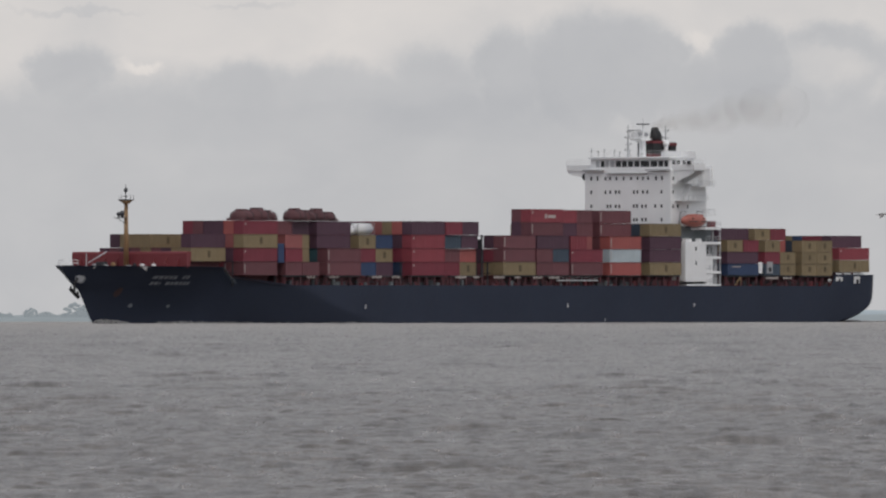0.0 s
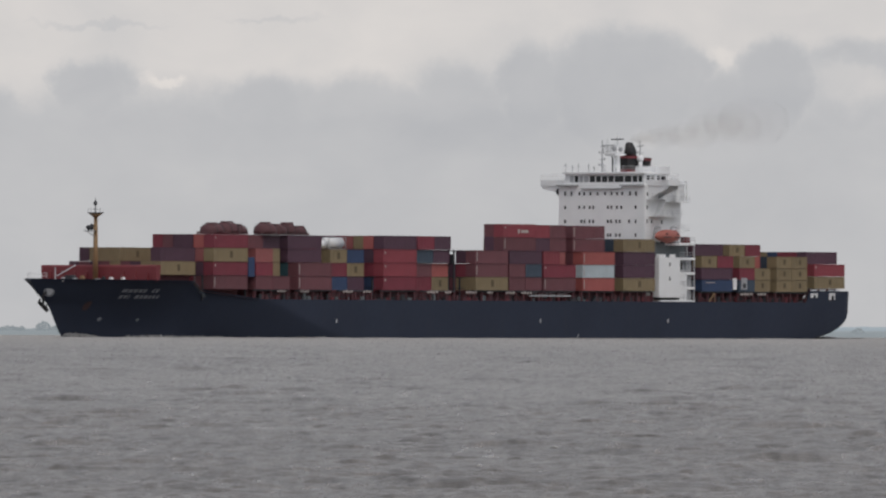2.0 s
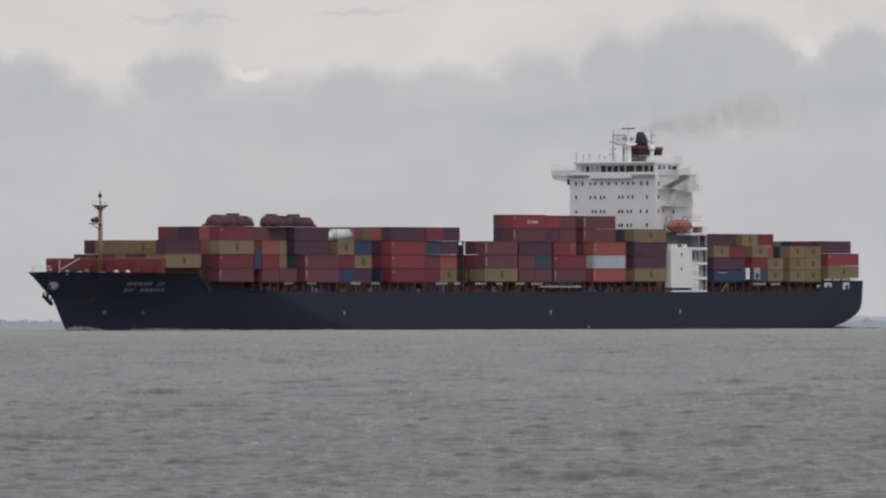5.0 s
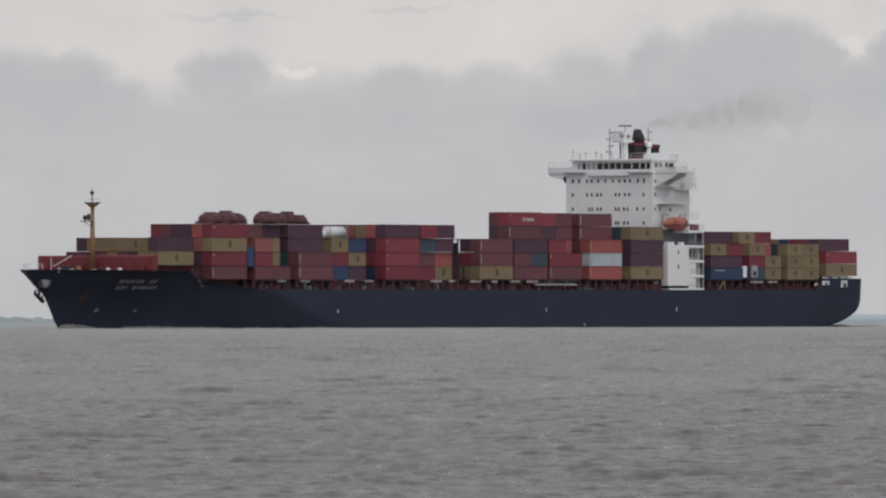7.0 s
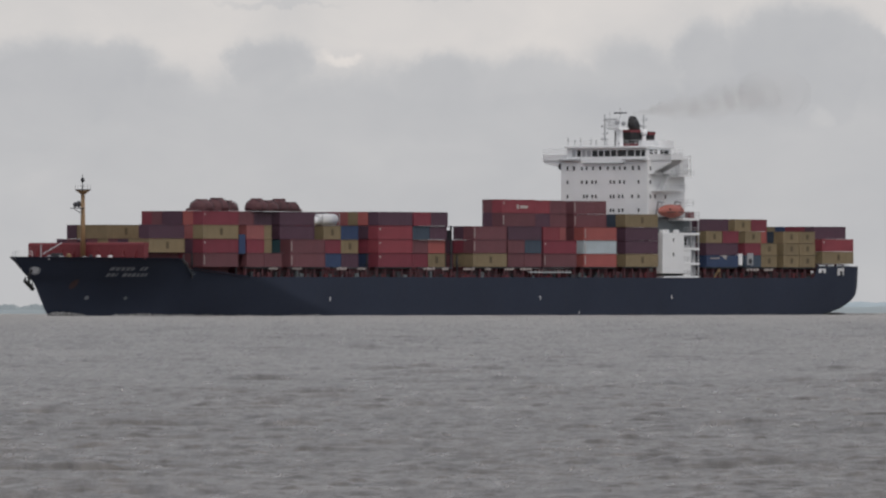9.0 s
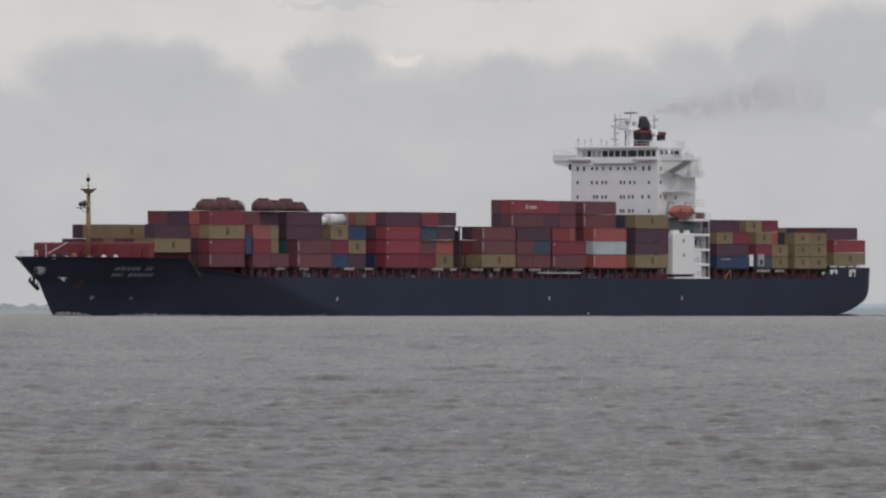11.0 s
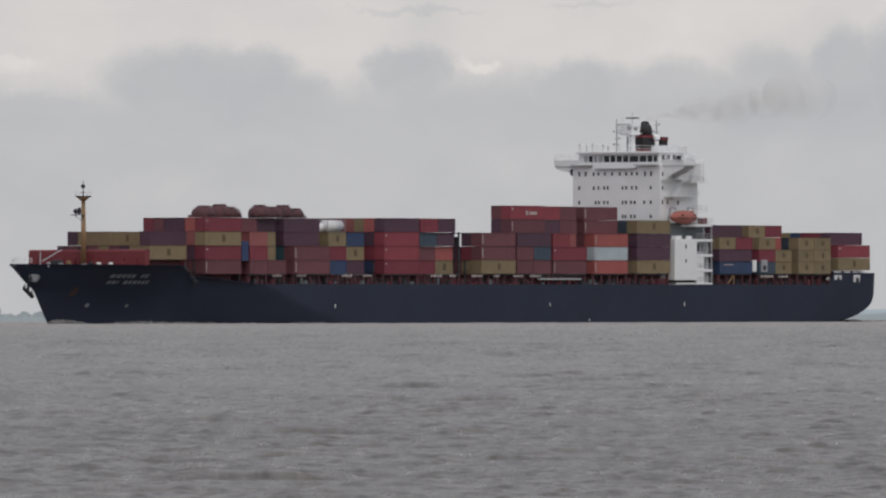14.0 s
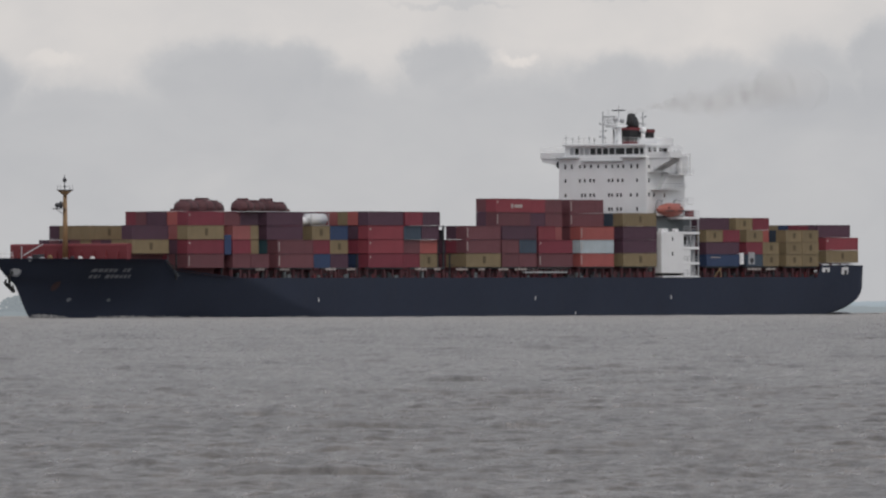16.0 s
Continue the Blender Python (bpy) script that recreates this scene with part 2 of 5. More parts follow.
    ramp.color_ramp.elements[0].position, ramp.color_ramp.elements[0].color = 0.0, (0.40, 0.412, 0.44, 1)
    ramp.color_ramp.elements[1].position, ramp.color_ramp.elements[1].color = 1.0, (0.74, 0.70, 0.67, 1)
    e = ramp.color_ramp.elements.new(0.5)
    e.color = (0.53, 0.53, 0.54, 1)
    nt.links.new(tot.outputs[0], ramp.inputs["Fac"])
    em = node(nt, "ShaderNodeEmission", Strength=1.0)
    nt.links.new(ramp.outputs["Color"], em.inputs["Color"])
    out = node(nt, "ShaderNodeOutputMaterial")
    nt.links.new(em.outputs[0], out.inputs["Surface"])
    return m


def cloud_backdrop():
    bm = bmesh.new()
    rad, cols, rows = 4940.0, 60, 10
    grid = []
    for j in range(rows + 1):
        z = -20 + 620 * j / rows
        grid.append([bm.verts.new((rad * math.sin(radians(-16 + 30 * i / cols)), rad * math.cos(radians(-16 + 30 * i / cols)), z)) for i in range(cols + 1)])
    for j in range(rows):
        for i in range(cols):
            bm.faces.new((grid[j][i], grid[j][i + 1], grid[j + 1][i + 1], grid[j + 1][i]))
    ob = thing("cloud_backdrop", bm, cloud_material(), True)
    return tagged(ob, "grey overcast cloud bank low over the horizon", "sky", kind="structure")


def water_material():
    m, nt, b = shader("estuary_water", 0.28)
    co = node(nt, "ShaderNodeTexCoord")
    n1 = node(nt, "ShaderNodeTexNoise", Scale=0.02, Detail=4.0)
    n2 = node(nt, "ShaderNodeTexNoise", Scale=3.0, Detail=7.0, Roughness=0.7)
    n3 = node(nt, "ShaderNodeTexNoise", Scale=0.35, Detail=5.0, Roughness=0.6)
    for n in (n1, n2, n3):
        nt.links.new(co.outputs["Object"], n.inputs["Vector"])
    ramp = node(nt, "ShaderNodeValToRGB")
    ramp.color_ramp.elements[0].position, ramp.color_ramp.elements[0].color = 0.35, (0.156, 0.146, 0.137, 1)
    ramp.color_ramp.elements[1].position, ramp.color_ramp.elements[1].color = 0.68, (0.220, 0.206, 0.194, 1)
    mixn = node(nt, "ShaderNodeMath")
    mixn.operation = "MULTIPLY_ADD"
    mixn.inputs[1].default_value = 0.5
    half = node(nt, "ShaderNodeMath")
    half.operation = "MULTIPLY"
    half.inputs[1].default_value = 0.5
    nt.links.new(n1.outputs["Fac"], half.inputs[0])
    nt.links.new(n3.outputs["Fac"], mixn.inputs[0])
    nt.links.new(half.outputs[0], mixn.inputs[2])
    nt.links.new(mixn.outputs[0], ramp.inputs["Fac"])
    # light and dark of small wave faces put into the colour, in streaks along the wind
    st = node(nt, "ShaderNodeMapping")
    st.inputs["Scale"].default_value = (2.2, 0.25, 0.3)
    nt.links.new(co.outputs["Object"], st.inputs["Vector"])
    n4 = node(nt, "ShaderNodeTexNoise", Scale=1.0, Detail=7.0, Roughness=0.65)
    nt.links.new(st.outputs[0], n4.inputs["Vector"])
    tone = node(nt, "ShaderNodeMapRange")
    tone.inputs["From Min"].default_value, tone.inputs["From Max"].default_value = 0.3, 0.7
    tone.inputs["To Min"].default_value, tone.inputs["To Max"].default_value = 0.56, 1.40
    nt.links.new(n4.outputs["Fac"], tone.inputs["Value"])
    face_shade = node(nt, "ShaderNodeVectorMath")
    face_shade.operation = "SCALE"
    nt.links.new(ramp.outputs["Color"], face_shade.inputs[0])
    nt.links.new(tone.outputs[0], face_shade.inputs["Scale"])
    nt.links.new(face_shade.outputs[0], b.inputs["Base Color"])
    rough = node(nt, "ShaderNodeMapRange")
    rough.inputs["To Min"].default_value, rough.inputs["To Max"].default_value = 0.42, 0.18
    nt.links.new(n4.outputs["Fac"], rough.inputs["Value"])
    nt.links.new(rough.outputs[0], b.inputs["Roughness"])
    b.inputs["IOR"].default_value = 1.33
    b.inputs["Specular IOR Level"].default_value = 0.12
    swell = node(nt, "ShaderNodeBump", Strength=1.0, Distance=0.14)
    nt.links.new(n4.outputs["Fac"], swell.inputs["Height"])
    bump = node(nt, "ShaderNodeBump", Strength=1.0, Distance=0.05)
    nt.links.new(swell.outputs[0], bump.inputs["Normal"])
    nt.links.new(n2.outputs["Fac"], bump.inputs["Height"])
    nt.links.new(bump.outputs[0], b.inputs["Normal"])
    return m


def sea():
    """One sheet to the horizon: wind chop on a fan of cells that grow with the distance."""
    rng = np.random.default_rng(5)
    az = np.radians(np.concatenate([np.linspace(-180, -12, 24, endpoint=False), np.linspace(-12, -4.1, 12, endpoint=False), np.linspace(-4.1, 2.3, 410), np.linspace(2.3, 12, 14)[1:], np.linspace(12, 180, 25)[1:]]))
    r = np.concatenate([np.linspace(0.01, 157, 25, endpoint=False), np.geomspace(157, 400, 1440, endpoint=False), np.geomspace(400, 1000, 650, endpoint=False), np.geomspace(1000, 3000, 460, endpoint=False), np.geomspace(3000, 4920, 60)])
    R, A = np.meshgrid(r, az, indexing="ij")
    X, Y = R * np.sin(A), R * np.cos(A)
    cell = np.maximum(np.gradient(r)[:, None], R * 0.0004)
    Z = np.zeros_like(X)
    def swell(n, shortest, longest, height, power, spread, sharp):
        total = np.zeros_like(X)
        for k in range(n):
            lam = shortest * (longest / shortest) ** (k / (n - 1.0))
            th = radians(262) + rng.normal(0, spread)
            kk = 2 * math.pi / lam
            ph = kk * (X * math.cos(th) + Y * math.sin(th)) + rng.uniform(0, 6.28)
            fade = np.clip((lam / (1.6 * cell)) - 0.6, 0, 1)
            total += height * lam ** power * fade * (np.sin(ph) + sharp * np.cos(2 * ph))
        return total

    # even chop, and short steep wavelets that stand up in scattered packets
    Z += swell(50, 0.32, 9.0, 0.0030, 0.2, 0.9, 0.3)
    for shortest, longest, gap, height in ((0.33, 0.7, 0.9, 0.014), (0.7, 1.4, 2.2, 0.020), (1.4, 3.0, 4.6, 0.030), (3.0, 7.0, 10.0, 0.060)):
        packet = swell(10, gap * 0.6, gap * 1.7, 0.45, 0.0, 1.6, 0.0)
        Z += np.clip(packet - 0.65, 0, 1.2) * swell(9, shortest, longest, height / 2.2, 0.0, 0.55, 0.4)
    # longer, steeper seas out in the open fairway
    Z += np.clip((R - 600) / 600, 0, 1) * swell(24, 4.5, 15.0, 0.034, 0.0, 0.6, 0.3)
    Z *= np.abs(A) < 0.25
    nr, na = X.shape
    verts = np.stack([X, Y, Z], -1).reshape(-1, 3)
    i = np.arange(nr * na).reshape(nr, na)
    quads = np.stack([i[:-1, :-1], i[1:, :-1], i[1:, 1:], i[:-1, 1:]], -1).reshape(-1, 4)[:, ::-1]
    me = bpy.data.meshes.new("sea")
    me.vertices.add(len(verts))
    me.vertices.foreach_set("co", verts.astype(np.float32).ravel())
    me.loops.add(quads.size)
    me.loops.foreach_set("vertex_index", quads.astype(np.int32).ravel())
    me.polygons.add(len(quads))
    me.polygons.foreach_set("loop_start", np.arange(0, quads.size, 4, dtype=np.int32))
    me.polygons.foreach_set("use_smooth", np.ones(len(quads), dtype=bool))
    me.update(calc_edges=True)
    me.materials.append(water_material())
    return tagged(new("water", me), "choppy grey-brown estuary water under an overcast sky", "water", kind="structure")


# ---- the ship ----
def lerp(x, xs, ys):
    return float(np.interp(x, xs, ys))


def hull_section(x):
    """Deck height, deck half breadth, waterline half breadth and foot of the side at x."""
    top = lerp(x, (-240.6, -221.5, -220, -15, 5.9, 6.0, 9.1, 9.2, 44.5), (10.2, 10.2, 7.75, 7.75, 9.65, 9.75, 11.3, 11.4, 11.67))
    deck = lerp(x, (-240.6, -240, -238, -230, -215, -5, 10, 22, 32, 40, 43.5, 44.45), (13.2, 14.4, 15.4, 16.1, 16.1, 16.1, 15.8, 13.9, 9.9, 4.6, 1.3, 0.06))
    wl = lerp(x, (-240, -228, -205, -180, -50, -25, -5, 10, 20, 30, 40, 44.45), (13.6, 15.0, 16.0, 16.1, 16.1, 15.4, 13.0, 9.6, 6.6, 3.6, 1.0, 0.05))
    foot = lerp(x, (-240.6, -240.2, -239.3, -237.2, -234.7, -232, -229, -225.5, -219), (7.4, 5.9, 4.5, 3.1, 2.1, 1.3, 0.7, 0.15, -2.0))
    return top, deck, wl, foot


def stem_x(z):
    return lerp(z, (-2, 0, 0.8, 6.6, 8.3, 11.67), (31.8, 33.0, 34.0, 38.0, 40.9, 44.45))


def side_point(x, z):
    """A point of the port side at deck abscissa x and height z: wall-sided above a knuckle that climbs forward, flared below it."""
    top, deck, wl, foot = hull_section(x)
    px = x - (44.45 - stem_x(z)) * (x / 44.45) ** 2.0 if x > 0 else x
    f = max(0.0, min(1.0, z / top))
    p = lerp(x, (-240, -60, -20, 10), (0.7, 0.7, 1.4, 1.9))
    plain = wl + (deck - wl) * f ** p
    knuckle = lerp(x, (-46, -30, -14, 6), (-0.5, 3.6, 8.6, 13.5))
    flared = deck - lerp(x, (-46, -38, 6), (0.10, 0.25, 0.36)) * max(0.0, knuckle - z) ** 1.08
    if x < -60:
        return px, plain, z
    k = lerp(x, (-2, 16), (0.0, 1.0))
    return px, flared * (1 - k) + plain * k, z


def on_side(px, z):
    """The port side's point at true abscissa px and height z."""
    lo, hi = -240.0, 44.4
    for _ in range(50):
        mid = (lo + hi) / 2
        if side_point(mid, z)[0] < px:
            lo = mid
        else:
            hi = mid
    return Vector(side_point(lo, z))


def hull_mesh():
    bm = bmesh.new()
    xs = [-240.6, -240.4, -240, -239.3, -238.2, -237.2, -236, -234.7, -233.4, -232, -230.5, -229, -227.2, -225.5, -223, -221.5, -220, -215, -205, -190, -170, -150, -120, -90, -60, -52, -48, -46, -44, -42, -40, -38, -36, -34, -32, -30, -28, -26, -24, -22, -20, -18, -16.5, -15, -13.5, -12, -10, -8, -6, -4, -2, 0, 2, 4, 5.9, 6.0, 9.1, 9.2, 12, 15, 18, 21, 24, 27, 30, 33, 36, 38.5, 41, 42.5, 43.6, 44.2, 44.45]
    levels = [k / 22 for k in range(23)]
    rings = []
    for x in xs:
        top, deck, wl, foot = hull_section(x)
        left, right = [], []
        for k in levels:
            p = side_point(x, foot + (top - foot) * k)
            left.append(bm.verts.new(p))
            right.append(bm.verts.new((p[0], -p[1], p[2])))
        rings.append((left, right))
    for (l0, r0), (l1, r1) in zip(rings, rings[1:]):
        for k in range(len(levels) - 1):
            bm.faces.new((l0[k], l1[k], l1[k + 1], l0[k + 1]))
            bm.faces.new((r0[k], r0[k + 1], r1[k + 1], r1[k]))
        bm.faces.new((l0[0], r0[0], r1[0], l1[0]))
    l, r = rings[0]
    for k in range(len(levels) - 1):
        bm.faces.new((l[k], l[k + 1], r[k + 1], r[k]))
    bmesh.ops.recalc_face_normals(bm, faces=bm.faces)
    return bm


ship = tagged(new("container_ship"), "navy-hulled container ship with white deckhouse, fully loaded, under way", "ship")
hull = part("hull", hull_mesh(), HULL, ship, "dark navy painted steel hull", True)
for edge in hull.data.edges:                      # keep the transom and the deck edge crisp
    a, b = (hull.data.vertices[i].co for i in edge.vertices)
    edge.use_edge_sharp = max(a.x, b.x) < -240.55


def deck_mesh():
    bm = bmesh.new()
    xs = [-239.5, -235, -225, -220.5, -200, -100, -40, -15, 0, 5.8, 9.0]
    a = [(x, hull_section(x)[1] - 0.25, hull_section(x)[0] - (1.2 if x < -220 else 0.35)) for x in xs]
    b = [(x, hull_section(x)[1] - 0.25, hull_section(x)[0] - 0.5) for x in (9.4, 12, 20, 28, 34, 38, 42)]
    for line in (a, b):
        up = [bm.verts.new(p) for p in line]
        dn = [bm.verts.new((p[0], -p[1], p[2])) for p in line]
        for i in range(len(line) - 1):
            bm.faces.new((up[i], dn[i], dn[i + 1], up[i + 1]))
    bmesh.ops.recalc_face_normals(bm, faces=bm.faces)
    return bm


part("deck", deck_mesh(), DECK, ship, "red-brown weather deck")

# ---- containers ----
COLOURS = {
    "R": ((0.195, 0.026, 0.032), "dark red"), "B": ((0.142, 0.045, 0.043), "rust-brown"), "O": ((0.33, 0.082, 0.062), "orange-red"),
    "C": ((0.235, 0.036, 0.038), "bright red"), "Y": ((0.222, 0.166, 0.078), "mustard yellow"), "M": ((0.078, 0.030, 0.040), "maroon"),
    "N": ((0.026, 0.048, 0.105), "navy blue"), "G": ((0.026, 0.072, 0.076), "teal green"), "S": ((0.27, 0.080, 0.066), "salmon"),
    "W": ((0.42, 0.48, 0.50), "pale grey"), "K": ((0.045, 0.065, 0.085), "slate grey"),
}
# every box colour is faded and lifted towards blue for the air haze
PAINTS = {k: paint("container_" + v[1].replace(" ", "_"), tuple(c * 0.94 + d for c, d in zip(v[0], (0.002, 0.005, 0.017))), 0.6, 0.3, 0.35, tuple(c * 0.45 for c in v[0]), big=0.35, fine=2.5) for k, v in COLOURS.items()}
LONG, SHORT, WIDE = 12.19, 6.06, 2.44
MESHES = {}
JITTER = random.Random(3)


def container_body(length, tall):
    """Corner posts and rails round corrugated walls, a ribbed roof; its fore lower centre is the origin."""
    bm = bmesh.new()
    w = WIDE / 2
    for x in (0, -length + 0.16):
        for y in (-w, w - 0.16):
            box(bm, x - 0.16 if x == 0 else x - 0.16, x, y, y + 0.16, 0, tall)
    for y in (-w, w - 0.12):
        box(bm, -length + 0.16, -0.16, y, y + 0.12, 0, 0.18)
        box(bm, -length + 0.16, -0.16, y, y + 0.12, tall - 0.12, tall)
    box(bm, -0.12, 0, -w + 0.16, w - 0.16, 0, 0.18)
    box(bm, -0.12, 0, -w + 0.16, w - 0.16, tall - 0.12, tall)

    def ribs(n, at):
        row = []
        for i in range(n * 4 + 1):
            d = 0.0 if i % 4 in (0, 1) else 0.05
            row.append((bm.verts.new(at(i / (n * 4), d, 0.15)), bm.verts.new(at(i / (n * 4), d, tall - 0.1))))
        for p, q in zip(row, row[1:]):
            bm.faces.new((p[0], q[0], q[1], p[1]))
    n = 20 if length > 8 else 10
    ribs(n, lambda s, d, z: (-0.14 - s * (length - 0.28), w - 0.03 - d, z))
    ribs(n, lambda s, d, z: (-0.14 - s * (length - 0.28), -w + 0.03 + d, z))
    ribs(4, lambda s, d, z: (-0.03 - d, -w + 0.14 + s * (2 * w - 0.28), z))
    box(bm, -length + 0.10, -0.06, -w + 0.05, w - 0.05, tall - 0.09, tall - 0.03)
    box(bm, -length + 0.02, -0.06, -w + 0.1, w - 0.1, 0.05, 0.16)
    bmesh.ops.recalc_face_normals(bm, faces=bm.faces)
    return bm


def shared(key, build, mat):
    if key not in MESHES:
        MESHES[key] = mesh_of(key[0], build(), mat)
    return MESHES[key]


def door_mesh(tall):
    bm = bmesh.new()
    box(bm, -0.06, 0, 0.01, WIDE / 2 - 0.12, 0.18, tall - 0.14)
    for y in (0.3, 0.75):
        rod(bm, (-0.09, y, 0.12), (-0.09, y, tall - 0.1), 0.025, 5)
    return bm


def mark_mesh(x0, x1, z0, z1):
    return box(bmesh.new(), x0, x1, WIDE / 2 - 0.01, WIDE / 2 + 0.015, z0, z1)


def child(name, mesh, parent, m=None):
    ob = new(name, mesh)
    ob.parent = parent
    if m is not None:
        ob.matrix_basis = m
    return ob


def container(colour, length, tall, x, y, z, marked=True):
    """One steel box with its fore port corner at x, y on the ship and its floor at z."""
    size = "forty-foot" if length > 8 else "twenty-foot"
    ob = new("shipping_container", shared(("shipping_container", colour, length, tall), lambda: container_body(length, tall), PAINTS[colour]))
    tagged(ob, f"{COLOURS[colour][1]} corrugated steel {size} container stacked on the ship", "container", "containers on the ship")
    d = shared(("door", colour, tall), lambda: door_mesh(tall), PAINTS[colour])
    child("door", d, ob, pose(-length + 0.06, 0, 0))
    child("door", d, ob, pose(-length, 0, 0, 0, 0, 180) @ pose(-0.06, 0, 0))
    if marked:
        if colour in "OSWB" and length > 8:
            child("stripe", shared(("stripe", length, tall), lambda: mark_mesh(-0.70, -0.42, 0.4, tall - 0.4), STRIPE), ob)
        elif colour == "Y":
            c = -length * 0.52
            child("emblem", shared(("emblem", length, tall), lambda: mark_mesh(c - 0.5, c + 0.5, 0.75, tall - 0.6), EMBLEM), ob)
        elif colour in "RC" and length > 8:
            child("emblem", shared(("emblem_white", tall), lambda: mark_mesh(-0.95, -0.45, tall - 0.85, tall - 0.5), STRIPE), ob)
            if x < -104 and x > -106:
                child("lettering_bar", shared(("lettering_bar", "white"), lambda: mark_mesh(-9.4, -6.6, 0.9, 1.5), STRIPE), ob)
                child("lettering_bar", shared(("lettering_bar", "initial"), lambda: mark_mesh(-6.2, -5.4, 0.8, 1.7), STRIPE), ob)
        elif colour in "N" and length > 8:
            child("lettering_bar", shared(("lettering_bar", length), lambda: mark_mesh(-length * 0.42, -length * 0.12, tall - 0.72, tall - 0.52), STRIPE), ob)
    ride(ob, pose(x + JITTER.uniform(-0.06, 0.06), y - WIDE / 2 + JITTER.uniform(-0.04, 0.04), z))
    return ob


# bay: fore edge, floor of the lowest tier, tier height, tiers from below: port edge, rows, outer boxes (two letters: two short ones), next boxes inboard
BAYS = (
    (18.0, 12.55, 2.78, ((13.5, 9, "Y", "YMBYBMBM"), (13.5, 8, "M", "...YYYM"))),
    (3.0, 9.75, 2.78, ((16, 13, "B", "BR"), (16, 12, "R", "MB"), (16, 12, "Y", "SMYRBMYBMBM"), (16, 6, "R", "OMMBR"))),
    (-12.1, 9.75, 2.78, ((16, 13, "BB", "NB"), (16, 13, "R.", "YM"), (16, 13, "S.", "YB"), (13.5, 3, "BM", "MB"))),
    (-27.2, 9.75, 2.78, ((16, 13, "B", "MB"), (16, 13, "B", "GYM"), (13.5, 12, "M", "YBM"), (13.5, 9, "M", "YBMR"))),
    (-42.5, 9.75, 2.78, ((13.5, 12, "NM", "NM"), (13.5, 12, "RY", "MN"), (13.5, 12, "YN", "YB"), (6.2, 8, "RM", "MRMY"))),
    (-58.2, 9.8, 2.80, ((16, 13, "R", "NM"), (16, 13, "C", "RM"), (16, 13, "C", "MB"), (16, 13, "M", "OYSRRYYMR"))),
    (-73.0, 9.8, 2.80, ((13.9, 12, "RY", "NN"), (13.9, 12, "BO", "MM"), (14.3, 12, "KM", "MB"), (14.6, 11, "RM", "MB"))),
    (-92.3, 9.9, 2.77, ((16, 13, "Y", "YB"), (16, 13, "B", "RM"), (16, 2, "B", "M"))),
    (-105.0, 9.9, 2.77, ((16, 13, "BB", "BM"), (16, 13, "BK", "NB"), (16, 4, "M", "MN"), (14.5, 2, "B", "M"), (14.5, 2, "C", "B"))),
    (-117.9, 9.9, 2.75, ((16, 13, "B", "MM"), (16, 13, "R", "RM"), (16, 7, "C.", "SM"), (13.5, 5, "MB", "NR"), (13.5, 5, "CB", "RB"))),
    (-132.8, 9.95, 2.73, ((16, 13, "O", "MB"), (16, 13, "W", "WB"), (16, 11, "O", "BSM"), (13.5, 9, "B", "NM"), (13.5, 3, "B", "BB"))),
    (-148.4, 10.0, 2.73, ((16, 13, "Y", "KM"), (16, 13, "M", "MB"), (16, 13, "M", "MB"), (16, 12, "Y", "KYBM"))),
    (-178.9, 10.0, 2.52, ((16, 13, "N", "NB"), (16, 13, "M", "BM"), (16, 13, "YR", "NB"), (13.5, 12, "M", "MYBM"))),
    (-193.7, 10.0, 2.52, ((16, 13, "KY", "YB"), (16, 13, "RY", "MB"), (16, 13, "Y.", "OR"), (13.5, 10, "YR", "YWKM"))),
    (-208.5, 10.0, 2.52, ((16, 13, "YY", "YB"), (16, 13, "YY", "YMB"), (16, 13, "YY", "KOMB"))),
    (-223.6, 10.75, 2.64, ((16, 12, "Y", "YB"), (16, 12, "C", "MB"), (14, 5, "M", "RRNY"))),
)


def cargo():
    rng = random.Random(11)
    rest = {}
    for x, z0, step, tiers in BAYS:
        for level, (port, rows, outer, inner) in enumerate(tiers):
            tall = round(step - 0.07, 3)
            z = z0 + level * step
            top = level == len(tiers) - 1
            for row in range(rows):
                y = port - 2.5 * row
                if row == 0:
                    letters = outer
                elif row <= len(inner):
                    letters = inner[row - 1]
                else:
                    letters = rng.choice("RBMMBYRNO")
                if letters == ".":
                    continue
                if row < 2 or (top and row < 7) or (x > 10 and row < 6):
                    if len(letters) == 2:
                        for k, letter in enumerate(letters):
                            if letter != ".":
                                container(letter, SHORT, tall, x - k * (SHORT + 0.08), y, z)
                    else:
                        container(letters, LONG, tall, x, y, z, row == 0 or letters == "Y")
                else:
                    rest.setdefault(letters[0], []).append((x, y, z, tall))
    for letter, spots in rest.items():
        bm = bmesh.new()
        for x, y, z, tall in spots:
            box(bm, x - LONG, x, y - WIDE, y, z, z + tall)
        ob = thing("stacked_containers", bm, PAINTS[letter])
        tagged(ob, f"{COLOURS[letter][1]} steel containers stowed in the inner rows", "containers", kind="stuff")
        ride(ob, Matrix())


cargo()

